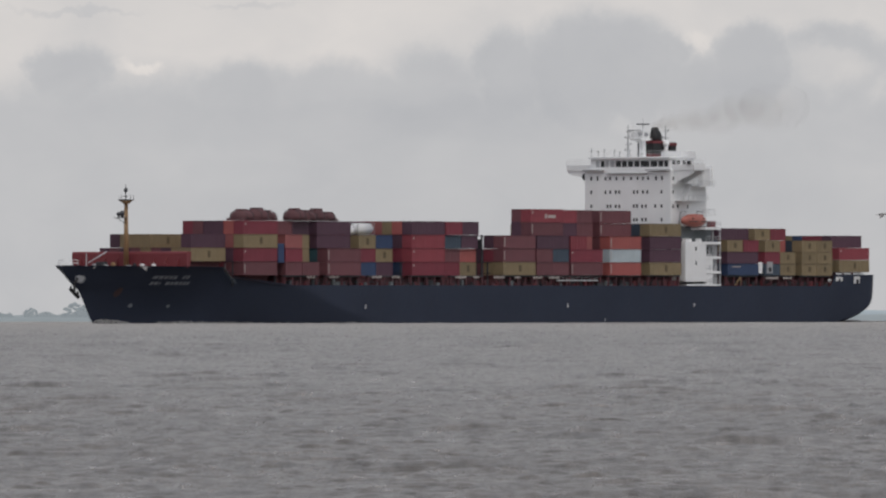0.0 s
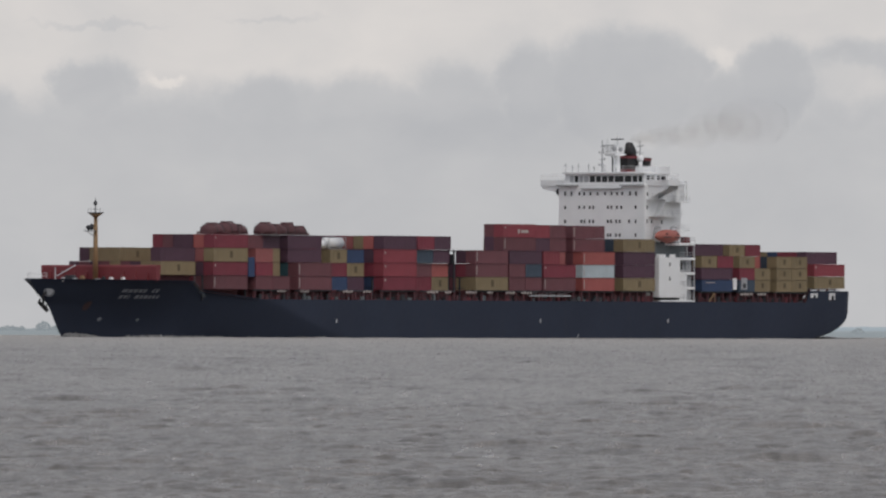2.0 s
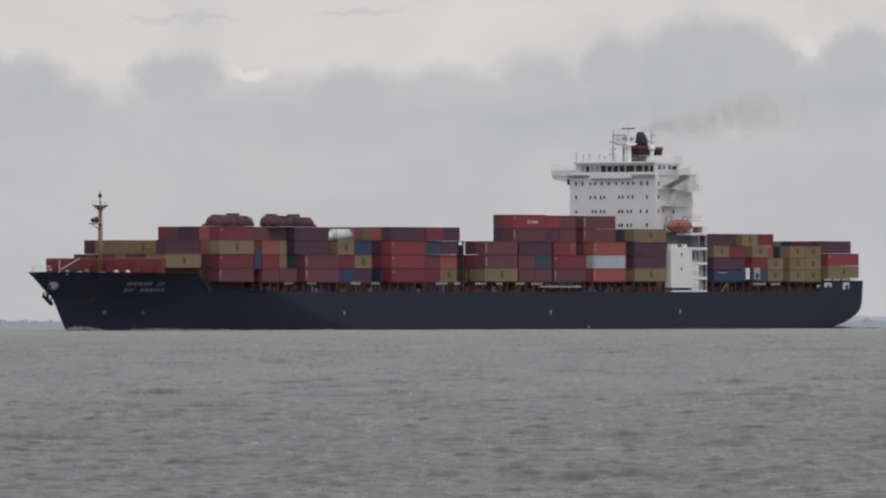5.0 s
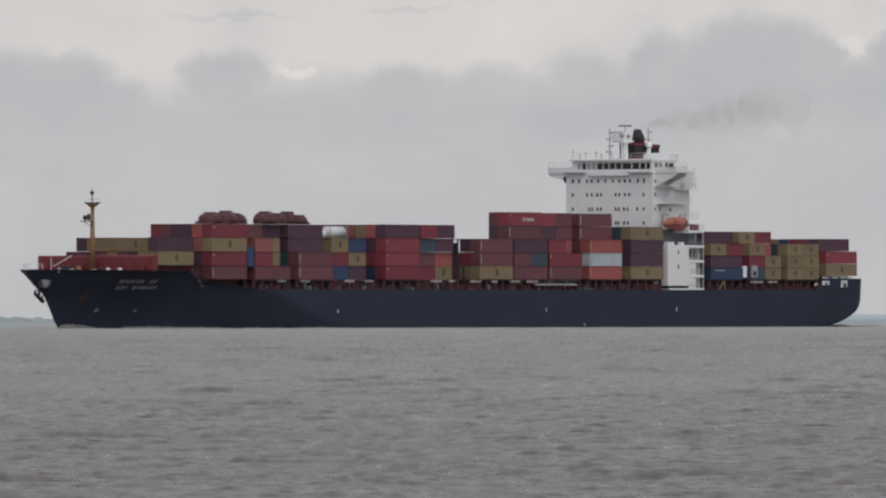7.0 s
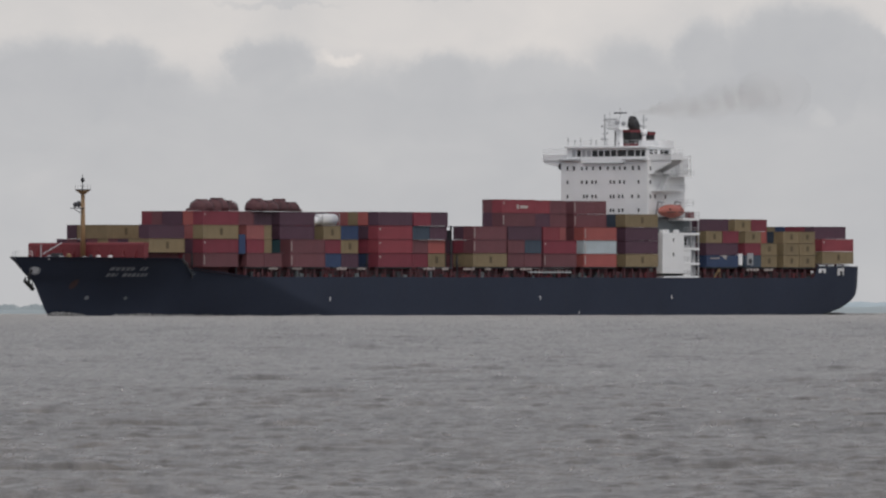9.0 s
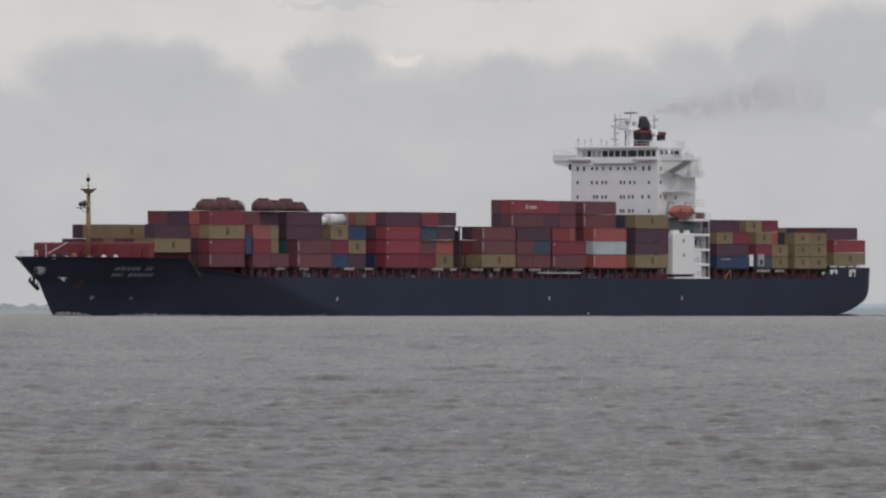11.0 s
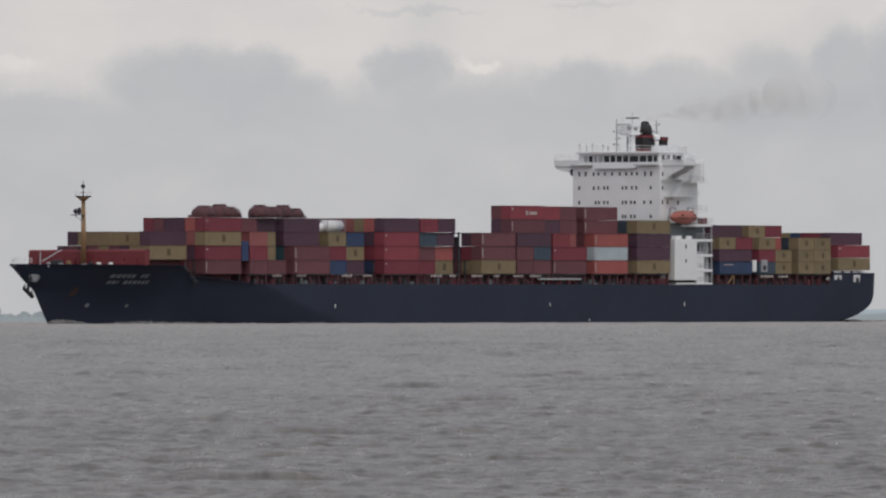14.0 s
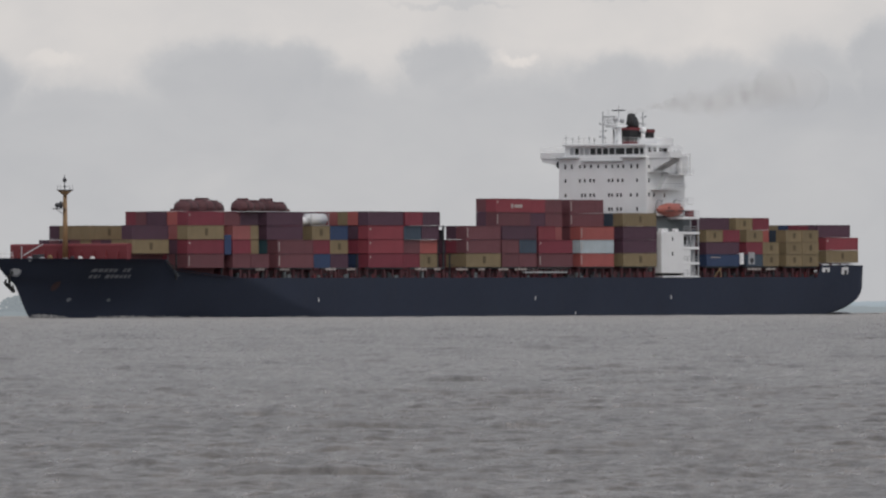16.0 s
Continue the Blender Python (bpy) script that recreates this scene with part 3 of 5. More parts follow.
# ---- tarpaulin-covered loads and a tank on the boxes ----
def covered_load(x0, x1, y0, y1, z, height, humps, seed):
    """A long load lashed under a maroon tarpaulin: rounded humps, with dark hatches on their tops."""
    rng = random.Random(seed)
    base = box(bmesh.new(), x1 + 0.6, x0 - 0.9, y0 + 0.2, y1 - 0.2, z, z + height * 0.2, 0.1)
    ob = tagged(thing("covered_load", base, TARP), "bulky cargo under a maroon tarpaulin lashed on top of the containers", "cargo", "covered loads")
    n = len(humps)
    for i, (c, half, top) in enumerate(humps):
        bm = bmesh.new()
        bmesh.ops.create_uvsphere(bm, u_segments=20, v_segments=12, radius=1.0)
        for v in bm.verts:
            s = 1.0 if v.co.z > 0 else 0.3
            q = (abs(v.co.x) ** 2.6 + abs(v.co.y) ** 2.6 + abs(v.co.z) ** 2.6) ** (1 / 2.6)
            v.co = Vector((c + v.co.x / q * half + rng.uniform(-0.05, 0.05), (y0 + y1) / 2 + v.co.y / q * (y1 - y0) / 2, z + 0.2 + max(0, v.co.z / q) * (top - 0.2)))
        part("hump", bm, TARP, ob, smooth=True)
        part("hatch", box(bmesh.new(), c - half * 0.5, c + half * 0.5, (y0 + y1) / 2 - 0.7, (y0 + y1) / 2 + 0.7, z + top - 0.3, z + top + 0.2, 0.1), TARP, ob, "maroon flat hatch")
        for k in (-0.5, 0.45):
            b = bmesh.new()
            pts = [Vector((c + half * k, (y0 + y1) / 2 + (y1 - y0) / 2 * math.cos(a) * 1.02, z + 0.2 + top * 0.93 * max(0, math.sin(a)) ** 0.7)) for a in np.linspace(0, math.pi, 9)]
            for p, q in zip(pts, pts[1:]):
                rod(b, p, q, 0.05, 5)
            part("lashing", b, DARK, ob)
    ride(ob, Matrix())
    return ob


covered_load(2.8, -11.4, 10.8, 15.2, 20.87, 2.3, ((-0.7, 2.4, 2.1), (-6.0, 2.6, 2.4), (-9.4, 1.9, 1.9)), 1)
covered_load(-17.4, -25.0, 11.0, 15.4, 20.87, 2.3, ((-19.4, 2.1, 2.35), (-23.2, 1.9, 2.0)), 2)
covered_load(-26.0, -36.0, 10.8, 13.4, 20.87, 2.3, ((-28.8, 2.6, 2.35), (-32.6, 2.8, 1.7)), 3)


def tank_container(x, y, z):
    bm = bmesh.new()
    for a in (x, x - 6.0):
        for b in (y, y - 2.34):
            box(bm, a - 0.12, a, b - 0.1, b, z, z + 2.4)
    for b in (y, y - 2.34):
        for c in (z, z + 2.3):
            box(bm, x - 6.0, x, b - 0.1, b, c, c + 0.1)
    ob = tagged(thing("tank_container", bm, STEEL), "white steel tank in a frame on top of the stacks", "tank")
    b2 = rod(bmesh.new(), (x - 0.35, y - 1.2, z + 1.25), (x - 5.8, y - 1.2, z + 1.25), 1.1, 24)
    part("tank", b2, TANKW, ob, "white cylindrical tank", True)
    b3 = rod(bmesh.new(), (x - 3.0, y - 1.2, z + 2.3), (x - 3.0, y - 1.2, z + 2.5), 0.35, 12)
    part("manhole", b3, STEEL, ob)
    ride(ob, Matrix())


tank_container(-45.4, 11.2, 18.12)
small = tagged(thing("tank", rod(bmesh.new(), (-42.6, 10.0, 19.0), (-45.0, 10.0, 19.0), 0.85, 20), TANKW, True), "small white tank beside the framed tank", "tank")
ride(small, Matrix())

# ---- hatches, stanchions and walkways along the weather deck ----
for x, z0, step, tiers in BAYS:
    foot = 11.2 if x > 9 else (8.9 if x < -221 else 7.3)
    wide = 12.2 if x > 9 else 13.6
    bm = box(bmesh.new(), x - LONG + 0.2, x - 0.2, -wide, wide, foot, z0 - 0.45, 0.06)
    hatch = part("hatch_coaming", bm, COAMING, ship, "dark maroon hatch coaming")
    part("hatch_cover", box(bmesh.new(), x - LONG, x, -wide - 0.25, wide + 0.25, z0 - 0.45, z0 - 0.06, 0.05), COAMING, hatch)
    if x < 0 and x > -221:
        for k in range(5):
            xx = x - 0.25 - k * (LONG - 0.5) / 4
            b = box(bmesh.new(), xx - 0.22, xx + 0.22, 15.1, 15.6, 7.5, z0 - 0.05)
            part("stanchion", b, COAMING, hatch, "dark red stanchion under the outer boxes")
        part("pedestal_beam", box(bmesh.new(), x - LONG, x, 15.0, 15.75, z0 - 0.35, z0 - 0.03, 0.04), DARK, hatch)
        for k in (0.18, 0.62):
            part("locker", box(bmesh.new(), x - LONG * k - 1.6, x - LONG * k, 13.7, 14.4, 7.5, 8.5 + k * 0.6, 0.05), DARK if k < 0.4 else COAMING, hatch)
# gear stowed along the side passage
rng = random.Random(17)
for i in range(120):
    x = -14 - i * 1.22 if i < 120 else 0
    w, h = rng.uniform(0.3, 1.3), rng.uniform(0.4, 1.5)
    y = rng.uniform(14.6, 15.3)
    bm = box(bmesh.new(), x - w, x, y, y + rng.uniform(0.3, 0.6), 7.3, 7.5 + h, 0.05)
    if rng.random() < 0.35:
        rod(bm, (x - w / 2, y, 7.4 + h), (x - w / 2, y, 8.2 + h), 0.08, 6)
    part("deck_fitting", bm, rng.choice((SHADED, COAMING, COAMING, DARK, DARK, BREAK, COAMING, COAMING)), ship)
for i in range(34):
    x = -179 - i * 1.22
    w, h = rng.uniform(0.3, 1.2), rng.uniform(0.4, 1.4)
    bm = box(bmesh.new(), x - w, x, 14.7, 15.3, 7.3, 7.5 + h, 0.05)
    part("deck_fitting", bm, rng.choice((DARK, DARK, COAMING, COAMING, BREAK)), ship)
# lashing bridges between the bays
for x in (4.6, -10.5, -25.6, -40.9, -56.4, -71.7, -88.7, -131.3, -146.7, -177.3, -192.4, -207.2, -222.3):
    b = bmesh.new()
    for y in np.linspace(-14.4, 14.4, 7):
        box(b, x - 0.15, x + 0.15, y - 0.12, y + 0.12, 7.4, 12.5)
    for z in (10.2, 12.4):
        box(b, x - 0.3, x + 0.3, -15.2, 15.2, z, z + 0.12)
    part("lashing_bridge", b, DARK, ship, "dark steel lashing bridge between container bays")
bm = bmesh.new()
for y in (13.2, 14.6):
    box(bm, -86.3, -85.9, y, y + 0.22, 7.4, 18.2)
for z in (12.6, 15.2, 17.9):
    box(bm, -86.5, -85.6, 13.0, 15.0, z, z + 0.16)
box(bm, -86.2, -85.8, 13.3, 14.5, 15.3, 17.3)
part("ladder_cage", bm, DARK, ship, "dark steel access ladder between the stacks")
# worn white lettering, as bars, along the coamings
for x0, x1 in ((-20.0, -23.2), (-28.2, -31.6), (-43.8, -47.4), (-51.1, -54.0), (-74.6, -78.8), (-81.3, -83.6), (-88.9, -93.2), (-96.8, -99.2), (-103.9, -107.5), (-109.7, -114.0), (-194.4, -199.4), (-201.2, -204.8)):
    n = 4 if abs(x1 - x0) > 3.3 else 3
    for k in range(n):
        w = (x1 - x0) / n
        part("lettering_bar", box(bmesh.new(), x0 + w * (k + 0.88), x0 + w * (k + 0.08), 15.76, 15.80, 9.2, 9.62 + 0.1 * (k % 2)), STRIPE, ship, "worn white lettering on the coaming")
bm = box(bmesh.new(), -127.3, -112.2, 16.0, 16.6, 8.65, 8.95, 0.04)
for k in range(16):
    rod(bm, (-112.4 - k * 0.98, 16.5, 8.9), (-112.4 - k * 0.98, 16.5, 9.6), 0.03, 4)
part("gangway", bm, STEEL, ship, "grey stowed accommodation ladder")


def rail(line, high=1.1, posts=2.0, r=0.035):
    """A guard rail with two bars along a line of points."""
    bm = bmesh.new()
    for p, q in zip(line, line[1:]):
        p, q = Vector(p), Vector(q)
        n = max(1, round((q - p).length / posts))
        for i in range(n + 1):
            c = p.lerp(q, i / n)
            rod(bm, c, c + Vector((0, 0, high)), r, 4)
        for h in (high * 0.5, high):
            rod(bm, p + Vector((0, 0, h)), q + Vector((0, 0, h)), r, 4)
    return bm


part("guard_rail", rail([(-15, 15.95, 7.75), (-60, 15.95, 7.75), (-110, 15.95, 7.75)], 1.1, 2.4), DARK, ship)
part("guard_rail", rail([(-128, 15.95, 7.75), (-161, 15.95, 7.75)], 1.1, 2.4), DARK, ship)
part("guard_rail", rail([(-177, 15.95, 7.75), (-219, 15.95, 7.75)], 1.1, 2.4), DARK, ship)
part("guard_rail", rail([(-12, -15.95, 7.75), (-219, -15.95, 7.75)], 1.1, 2.4), DARK, ship)
part("guard_rail", rail([(41.8, 2.4, 11.6), (44.0, 0.3, 11.65), (41.8, -2.4, 11.6)], 1.15, 1.2, 0.05), WHITE, ship)
part("deck_store", box(bmesh.new(), -11.8, -9.6, 12.6, 15.9, 12.3, 16.2, 0.05), NAVY, ship, "navy blue lashing store between the bays")
# stairs down from the forecastle
bm = bmesh.new()
for k in range(8):
    box(bm, 8.9 - k * 0.55, 9.4 - k * 0.55, 14.9, 15.7, 11.1 - k * 0.42, 11.2 - k * 0.42)
rod(bm, (9.2, 15.75, 12.2), (9.2, 15.75, 11.3), 0.06, 5)
part("stairs", bm, SHADED, ship)

# ---- forecastle ----
# the breakwater: a rounded red wall across the deck
bm = prism(bmesh.new(), [(19.0, 11.2), (20.3, 11.2), (20.3, 14.1), (20.2, 14.38), (19.95, 14.5), (18.8, 14.5), (18.6, 14.3)], -14.2, 14.0)
breakwater = part("breakwater", bm, BREAK, ship, "red painted breakwater across the forecastle")
for y in np.linspace(-12, 12, 9):
    part("stay", prism(bmesh.new(), [(20.3, 11.2), (21.4, 11.2), (20.3, 13.4)], y, y + 0.12), BREAK, breakwater)
bm = bmesh.new()
rod(bm, (21.5, 0, 11.2), (21.5, 0, 24.2), 0.58, 16, 0.38)
rod(bm, (21.5, 0, 24.0), (21.5, 0, 24.9), 0.38, 16, 1.55)
mast = part("foremast", bm, MASTYEL, ship, "buff foremast with a lookout platform", True)
part("platform", rod(bmesh.new(), (21.5, 0, 24.85), (21.5, 0, 25.02), 1.62, 20), DARK, mast)
bm = bmesh.new()
for a in range(10):
    c = Vector((21.5 + 1.55 * math.cos(a * 0.628), 1.55 * math.sin(a * 0.628), 25.0))
    rod(bm, c, c + Vector((0, 0, 0.9)), 0.03, 4)
part("platform_rail", bm, DARK, mast)
bm = rod(bmesh.new(), (21.6, 0, 25), (21.6, 0, 28.0), 0.12, 6, 0.06)
ball(bm, (21.6, 0, 26.9), (0.42, 0.42, 0.48))
box(bm, 21.4, 21.8, -0.5, 0.5, 25.6, 25.7)
part("masthead_light", bm, DARK, mast)
bm = box(bmesh.new(), 21.8, 24.9, -0.6, 0.6, 21.2, 21.36)
rod(bm, (24.7, 0, 21.3), (21.9, 0, 20.2), 0.07, 5)
part("bracket", bm, DARK, mast)
bm = ball(bmesh.new(), (24.0, 0, 22.0), (0.55, 0.5, 0.5))
ball(bm, (23.0, 0.1, 22.1), (0.45, 0.45, 0.7))
rod(bm, (24.0, 0, 21.3), (24.0, 0, 22.0), 0.12, 6)
rod(bm, (23.0, 0.1, 21.3), (23.0, 0.1, 22.0), 0.12, 6)
part("horn", bm, DARK, mast, smooth=True)
# small gear on the forecastle deck
bm = bmesh.new()
rod(bm, (41.7, 4.4, 11.5), (41.7, 4.4, 14.0), 0.13, 6)
rod(bm, (41.2, 4.5, 12.2), (36.9, 6.0, 14.4), 0.12, 6)
part("stores_crane", bm, STEEL, ship)
for x, y, w, h, mt in ((39.0, 4.4, 0.7, 0.8, STEEL), (36.5, 5.6, 1.0, 0.6, STEEL), (34.6, 6.0, 0.8, 1.1, MASTYEL), (31.6, 7.6, 1.1, 0.5, STEEL), (30.0, 8.0, 0.7, 0.9, DARK), (28.2, 8.6, 0.8, 0.8, WHITE), (25.6, 9.6, 0.8, 0.8, WHITE), (33.0, 2.0, 2.2, 1.2, DARK), (23.4, 11.0, 0.8, 0.9, BREAK)):
    bm = box(bmesh.new(), x - w / 2, x + w / 2, y - w / 3, y + w / 3, 11.05, 11.2 + h, 0.12)
    rod(bm, (x, y - w / 2, 11.4 + h * 0.3), (x, y + w / 2, 11.4 + h * 0.3), h * 0.33, 10)
    part("mooring_winch", bm, mt, ship)
# anchor, its pocket, the funnel-mark and the ship's name as bars
def plate_on_side(px, z, w, h, off=0.05):
    """Eight-cornered plate that lies on the port side."""
    bm = bmesh.new()
    n = 14
    rows = []
    for rr in (1.0, 0.0):
        rows.append([bm.verts.new(on_side(px + w * rr * math.cos(k * 2 * math.pi / n), z + h * rr * math.sin(k * 2 * math.pi / n)) + Vector((0.03, off, 0))) for k in range(n)])
    for k in range(n):
        bm.faces.new((rows[0][k], rows[0][(k + 1) % n], rows[1][(k + 1) % n], rows[1][k]))
    bmesh.ops.remove_doubles(bm, verts=bm.verts, dist=0.001)
    bmesh.ops.recalc_face_normals(bm, faces=bm.faces)
    return bm


hawse, facing = on_side(40.0, 9.2), Vector((0.55, 0.82, -0.12)).normalized()
pocket = part("anchor_pocket", rod(bmesh.new(), hawse - facing * 0.9, hawse + facing * 0.22, 1.12, 24), GREY, ship, "pale round anchor pocket")
part("rim", rod(bmesh.new(), hawse + facing * 0.1, hawse + facing * 0.26, 0.92, 24), DARK, pocket)
part("pocket_plate", rod(bmesh.new(), hawse + facing * 0.1, hawse + facing * 0.30, 0.80, 24), STEEL, pocket)
bm = bmesh.new()
rod(bm, (40.6, 1.5, 9.0), (42.0, 1.6, 8.2), 0.2, 8)
rod(bm, (42.0, 1.6, 8.3), (41.8, 1.6, 6.3), 0.26, 8)
rod(bm, (43.4, 1.7, 6.9), (40.4, 1.5, 5.3), 0.36, 8, 0.42)
rod(bm, (43.4, 1.7, 6.9), (43.2, 1.8, 7.7), 0.3, 8, 0.12)
rod(bm, (40.6, 1.5, 5.3), (40.9, 1.7, 6.6), 0.3, 8, 0.12)
part("anchor", bm, BLACK, ship, "black stockless anchor hung at the bow")


def side_bar(x0, x1, z0, z1, off=0.05):
    """A painted bar that follows the port side from x0 to x1."""
    bm = bmesh.new()
    n = max(2, int(abs(x1 - x0) / 0.6) + 1)
    lo = [bm.verts.new(on_side(x0 + (x1 - x0) * i / n, z0) + Vector((0.02, off, 0))) for i in range(n + 1)]
    hi = [bm.verts.new(on_side(x0 + (x1 - x0) * i / n, z1) + Vector((0.02, off, 0))) for i in range(n + 1)]
    for i in range(n):
        bm.faces.new((lo[i], lo[i + 1], hi[i + 1], hi[i]))
    bmesh.ops.recalc_face_normals(bm, faces=bm.faces)
    return bm


part("emblem", plate_on_side(30.5, 6.25, 0.75, 0.95), BOOT, ship, "faded red emblem")
for x0, x1, z0, z1 in ((25.7, 24.6, 8.98, 9.5), (24.3, 23.4, 8.95, 9.45), (23.1, 22.3, 8.95, 9.45), (22.0, 21.2, 8.95, 9.45), (20.9, 20.1, 8.95, 9.45), (18.6, 17.9, 8.95, 9.5), (17.6, 16.9, 8.95, 9.5), (25.6, 20.2, 9.5, 9.6), (18.6, 16.8, 9.55, 9.65)):
    part("name_bar", side_bar(x0, x1, z0, z1), GREY, ship, "grey painted name on the bow")
for x0, x1 in ((25.2, 24.5), (24.2, 23.5), (23.2, 22.9), (21.7, 20.8), (20.5, 19.8), (19.5, 18.6), (18.3, 17.6), (17.3, 16.6), (16.3, 15.7)):
    part("name_bar", side_bar(x0, x1, 7.75, 8.4), GREY, ship, "grey painted name on the bow")
part("thruster_mark", plate_on_side(26.3, 3.6, 0.5, 0.4), GREY, ship)
part("thruster_mark", plate_on_side(17.7, 3.5, 0.4, 0.32), SHADED, ship)
for x, z0, z1 in ((-41.0, 2.9, 3.9), (-116.6, 3.1, 4.1), (-165.6, 3.2, 4.2), (-130.9, 0.15, 0.9)):
    part("draught_mark", box(bmesh.new(), x - 0.14, x + 0.14, 16.08, 16.13, z0 + 0.1, z1 - 0.1), BAR, ship, "white draught mark")
# mooring openings in the stern bulwark
for x0, x1, z0, z1 in ((-218.9, -220.0, 8.6, 9.2), (-222.0, -224.8, 8.8, 9.7), (-229.4, -232.2, 8.3, 9.8)):
    opening = part("mooring_port", side_bar(x0, x1, z0, z1, 0.06), BAR, ship, "white mooring opening in the stern bulwark")
    part("bollard", box(bmesh.new(), (x0 + x1) / 2 - 0.35, (x0 + x1) / 2 + 0.25, 16.0, 16.25, z0, z0 + (z1 - z0) * 0.6), DARK, opening)
for x0 in (-222.5, -226.0, -229.5, -232.5):
    part("stern_rail_plate", side_bar(x0, x0 - 2.6, 10.25, 10.5, -0.3), WHITE, ship)

# ---- deckhouse ----
HX = -164.5
house = part("deckhouse", box(bmesh.new(), HX - 14, HX, -10.9, 10.9, 7.6, 32.6, 0.12), WHITE, ship, "white painted steel deckhouse")
for z, ys in ((30.6, (-9.2, -7.6, -5.6, -4.4, -2.8, -1.0, 0.9, 2.5, 3.9, 5.2, 7.2, 8.7)), (27.7, (-9.2, -5.6, -4.4, -3.0, -2.1, 1.6, 2.5, 3.9, 5.0, 8.6)),
              (24.7, (-9.2, -5.1, -4.3, -3.0, -2.1, 1.6, 2.4, 3.7, 4.6, 7.0, 8.6)), (21.8, (1.6, 2.3, 3.7, 4.6, 8.6))):
    for y in ys:
        h = 0.46 if z > 30 and y in (-9.2, -7.6, 7.2, 8.7) else 0.36
        win = part("window", box(bmesh.new(), HX - 0.02, HX + 0.05, y - 0.28, y + 0.28, z - h - 0.06, z + h + 0.06), WHITE, house)
        part("pane", box(bmesh.new(), HX + 0.03, HX + 0.07, y - 0.22, y + 0.22, z - h, z + h), GLASS, win, "dark window glass")
for x, z in ((-165.4, 30.5), (-165.3, 27.7), (-165.3, 24.7), (-167.1, 24.7), (-172.5, 27.0), (-171.0, 24.6)):
    win = part("window", box(bmesh.new(), x - 0.32, x + 0.32, 10.88, 10.95, z - 0.48, z + 0.48), WHITE, house)
    part("pane", box(bmesh.new(), x - 0.25, x + 0.25, 10.93, 10.97, z - 0.4, z + 0.4), GLASS, win, "dark window glass")
part("ledge", box(bmesh.new(), HX, HX + 0.5, -5.0, 5.0, 31.5, 31.75), STEEL, house)
part("ledge", box(bmesh.new(), HX, HX + 0.9, -10.9, -5.9, 32.2, 32.5), STEEL, house)
part("ledge", box(bmesh.new(), HX, HX + 0.9, 5.0, 10.6, 32.2, 32.5), STEEL, house)
# wheelhouse
bridge = part("wheelhouse", box(bmesh.new(), HX - 9.5, HX - 0.4, -9.6, 10.4, 32.6, 35.0, 0.1), WHITE, ship, "white wheelhouse with a band of windows")
part("bridge_roof", box(bmesh.new(), HX - 10.2, HX + 0.2, -9.9, 10.7, 34.75, 35.2, 0.08), WHITE, bridge)
edges = (-8.4, -7.2, -6.0, -4.8, -3.4, -1.8, -0.3, 1.3, 2.9, 5.4, 7.4, 8.9, 10.1)
for i, (a, b) in enumerate(zip(edges, edges[1:])):
    part("pane", box(bmesh.new(), HX - 0.42, HX - 0.33, a + 0.16, b - 0.16, 33.05, 34.35), STEEL if i in (0, 2, 3) else GLASS, bridge, "dark wheelhouse window")
for x in (-166.5, -168.2, -170.5):
    part("pane", box(bmesh.new(), x - 0.6, x + 0.6, 10.38, 10.44, 33.1, 34.4), GLASS, bridge, "dark wheelhouse window")
# wings
for s in (-1, 1):
    bm = box(bmesh.new(), -170.0, -165.4, s * 10.0, s * 16.05, 32.2, 32.65, 0.06)
    box(bm, -165.55, -165.4, s * 10.0, s * 16.05, 32.6, 33.5)
    box(bm, -170.0, -165.4, s * 15.95, s * 16.08, 32.3, 33.5)
    wing = part("bridge_wing", bm, WHITE, ship, "white open bridge wing")
    bm = bmesh.new()
    for x in (-165.6, -169.6):
        a = [bm.verts.new(p) for p in ((x, s * 10.9, 32.2), (x, s * 16.0, 32.2), (x, s * 15.7, 31.6), (x, s * 10.9, 29.4 if s > 0 else 30.6))]
        b = [bm.verts.new((v.co.x - 0.35, v.co.y, v.co.z)) for v in a]
        bm.faces.new(a)
        bm.faces.new(b[::-1])
        for i in range(4):
            bm.faces.new((a[i], b[i], b[(i + 1) % 4], a[(i + 1) % 4]))
    bmesh.ops.recalc_face_normals(bm, faces=bm.faces)
    part("wing_bracket", bm, WHITE, wing)
    part("wing_rail", rail([(-165.5, s * 10.2, 33.4), (-165.5, s * 16.0, 33.4), (-169.9, s * 16.0, 33.4)], 1.2, 1.9, 0.05), WHITE, wing)
    part("side_light", ball(bmesh.new(), (-165.2, s * 11.3, 31.0), (0.5, 0.7, 0.8)) if s < 0 else box(bmesh.new(), -165.4, -165.0, 14.6, 15.5, 33.5, 34.2), DARK, wing)
part("roof_rail", rail([(HX, -9.8, 35.2), (HX, 10.5, 35.2), (HX - 9.8, 10.5, 35.2)], 1.2, 2.4, 0.03), WHITE, bridge)
for y, h in ((-9.7, 1.9), (-8.0, 1.5), (-6.5, 1.8), (-3.9, 1.7), (-2.6, 1.2), (3.0, 0.9), (8.4, 1.4)):
    bm = rod(bmesh.new(), (HX - 0.9, y, 35.2), (HX - 0.9, y, 35.2 + h), 0.07, 5)
    ball(bm, (HX - 0.9, y, 35.2 + h * 0.7), 0.22, 1)
    part("searchlight", bm, STEEL, bridge)
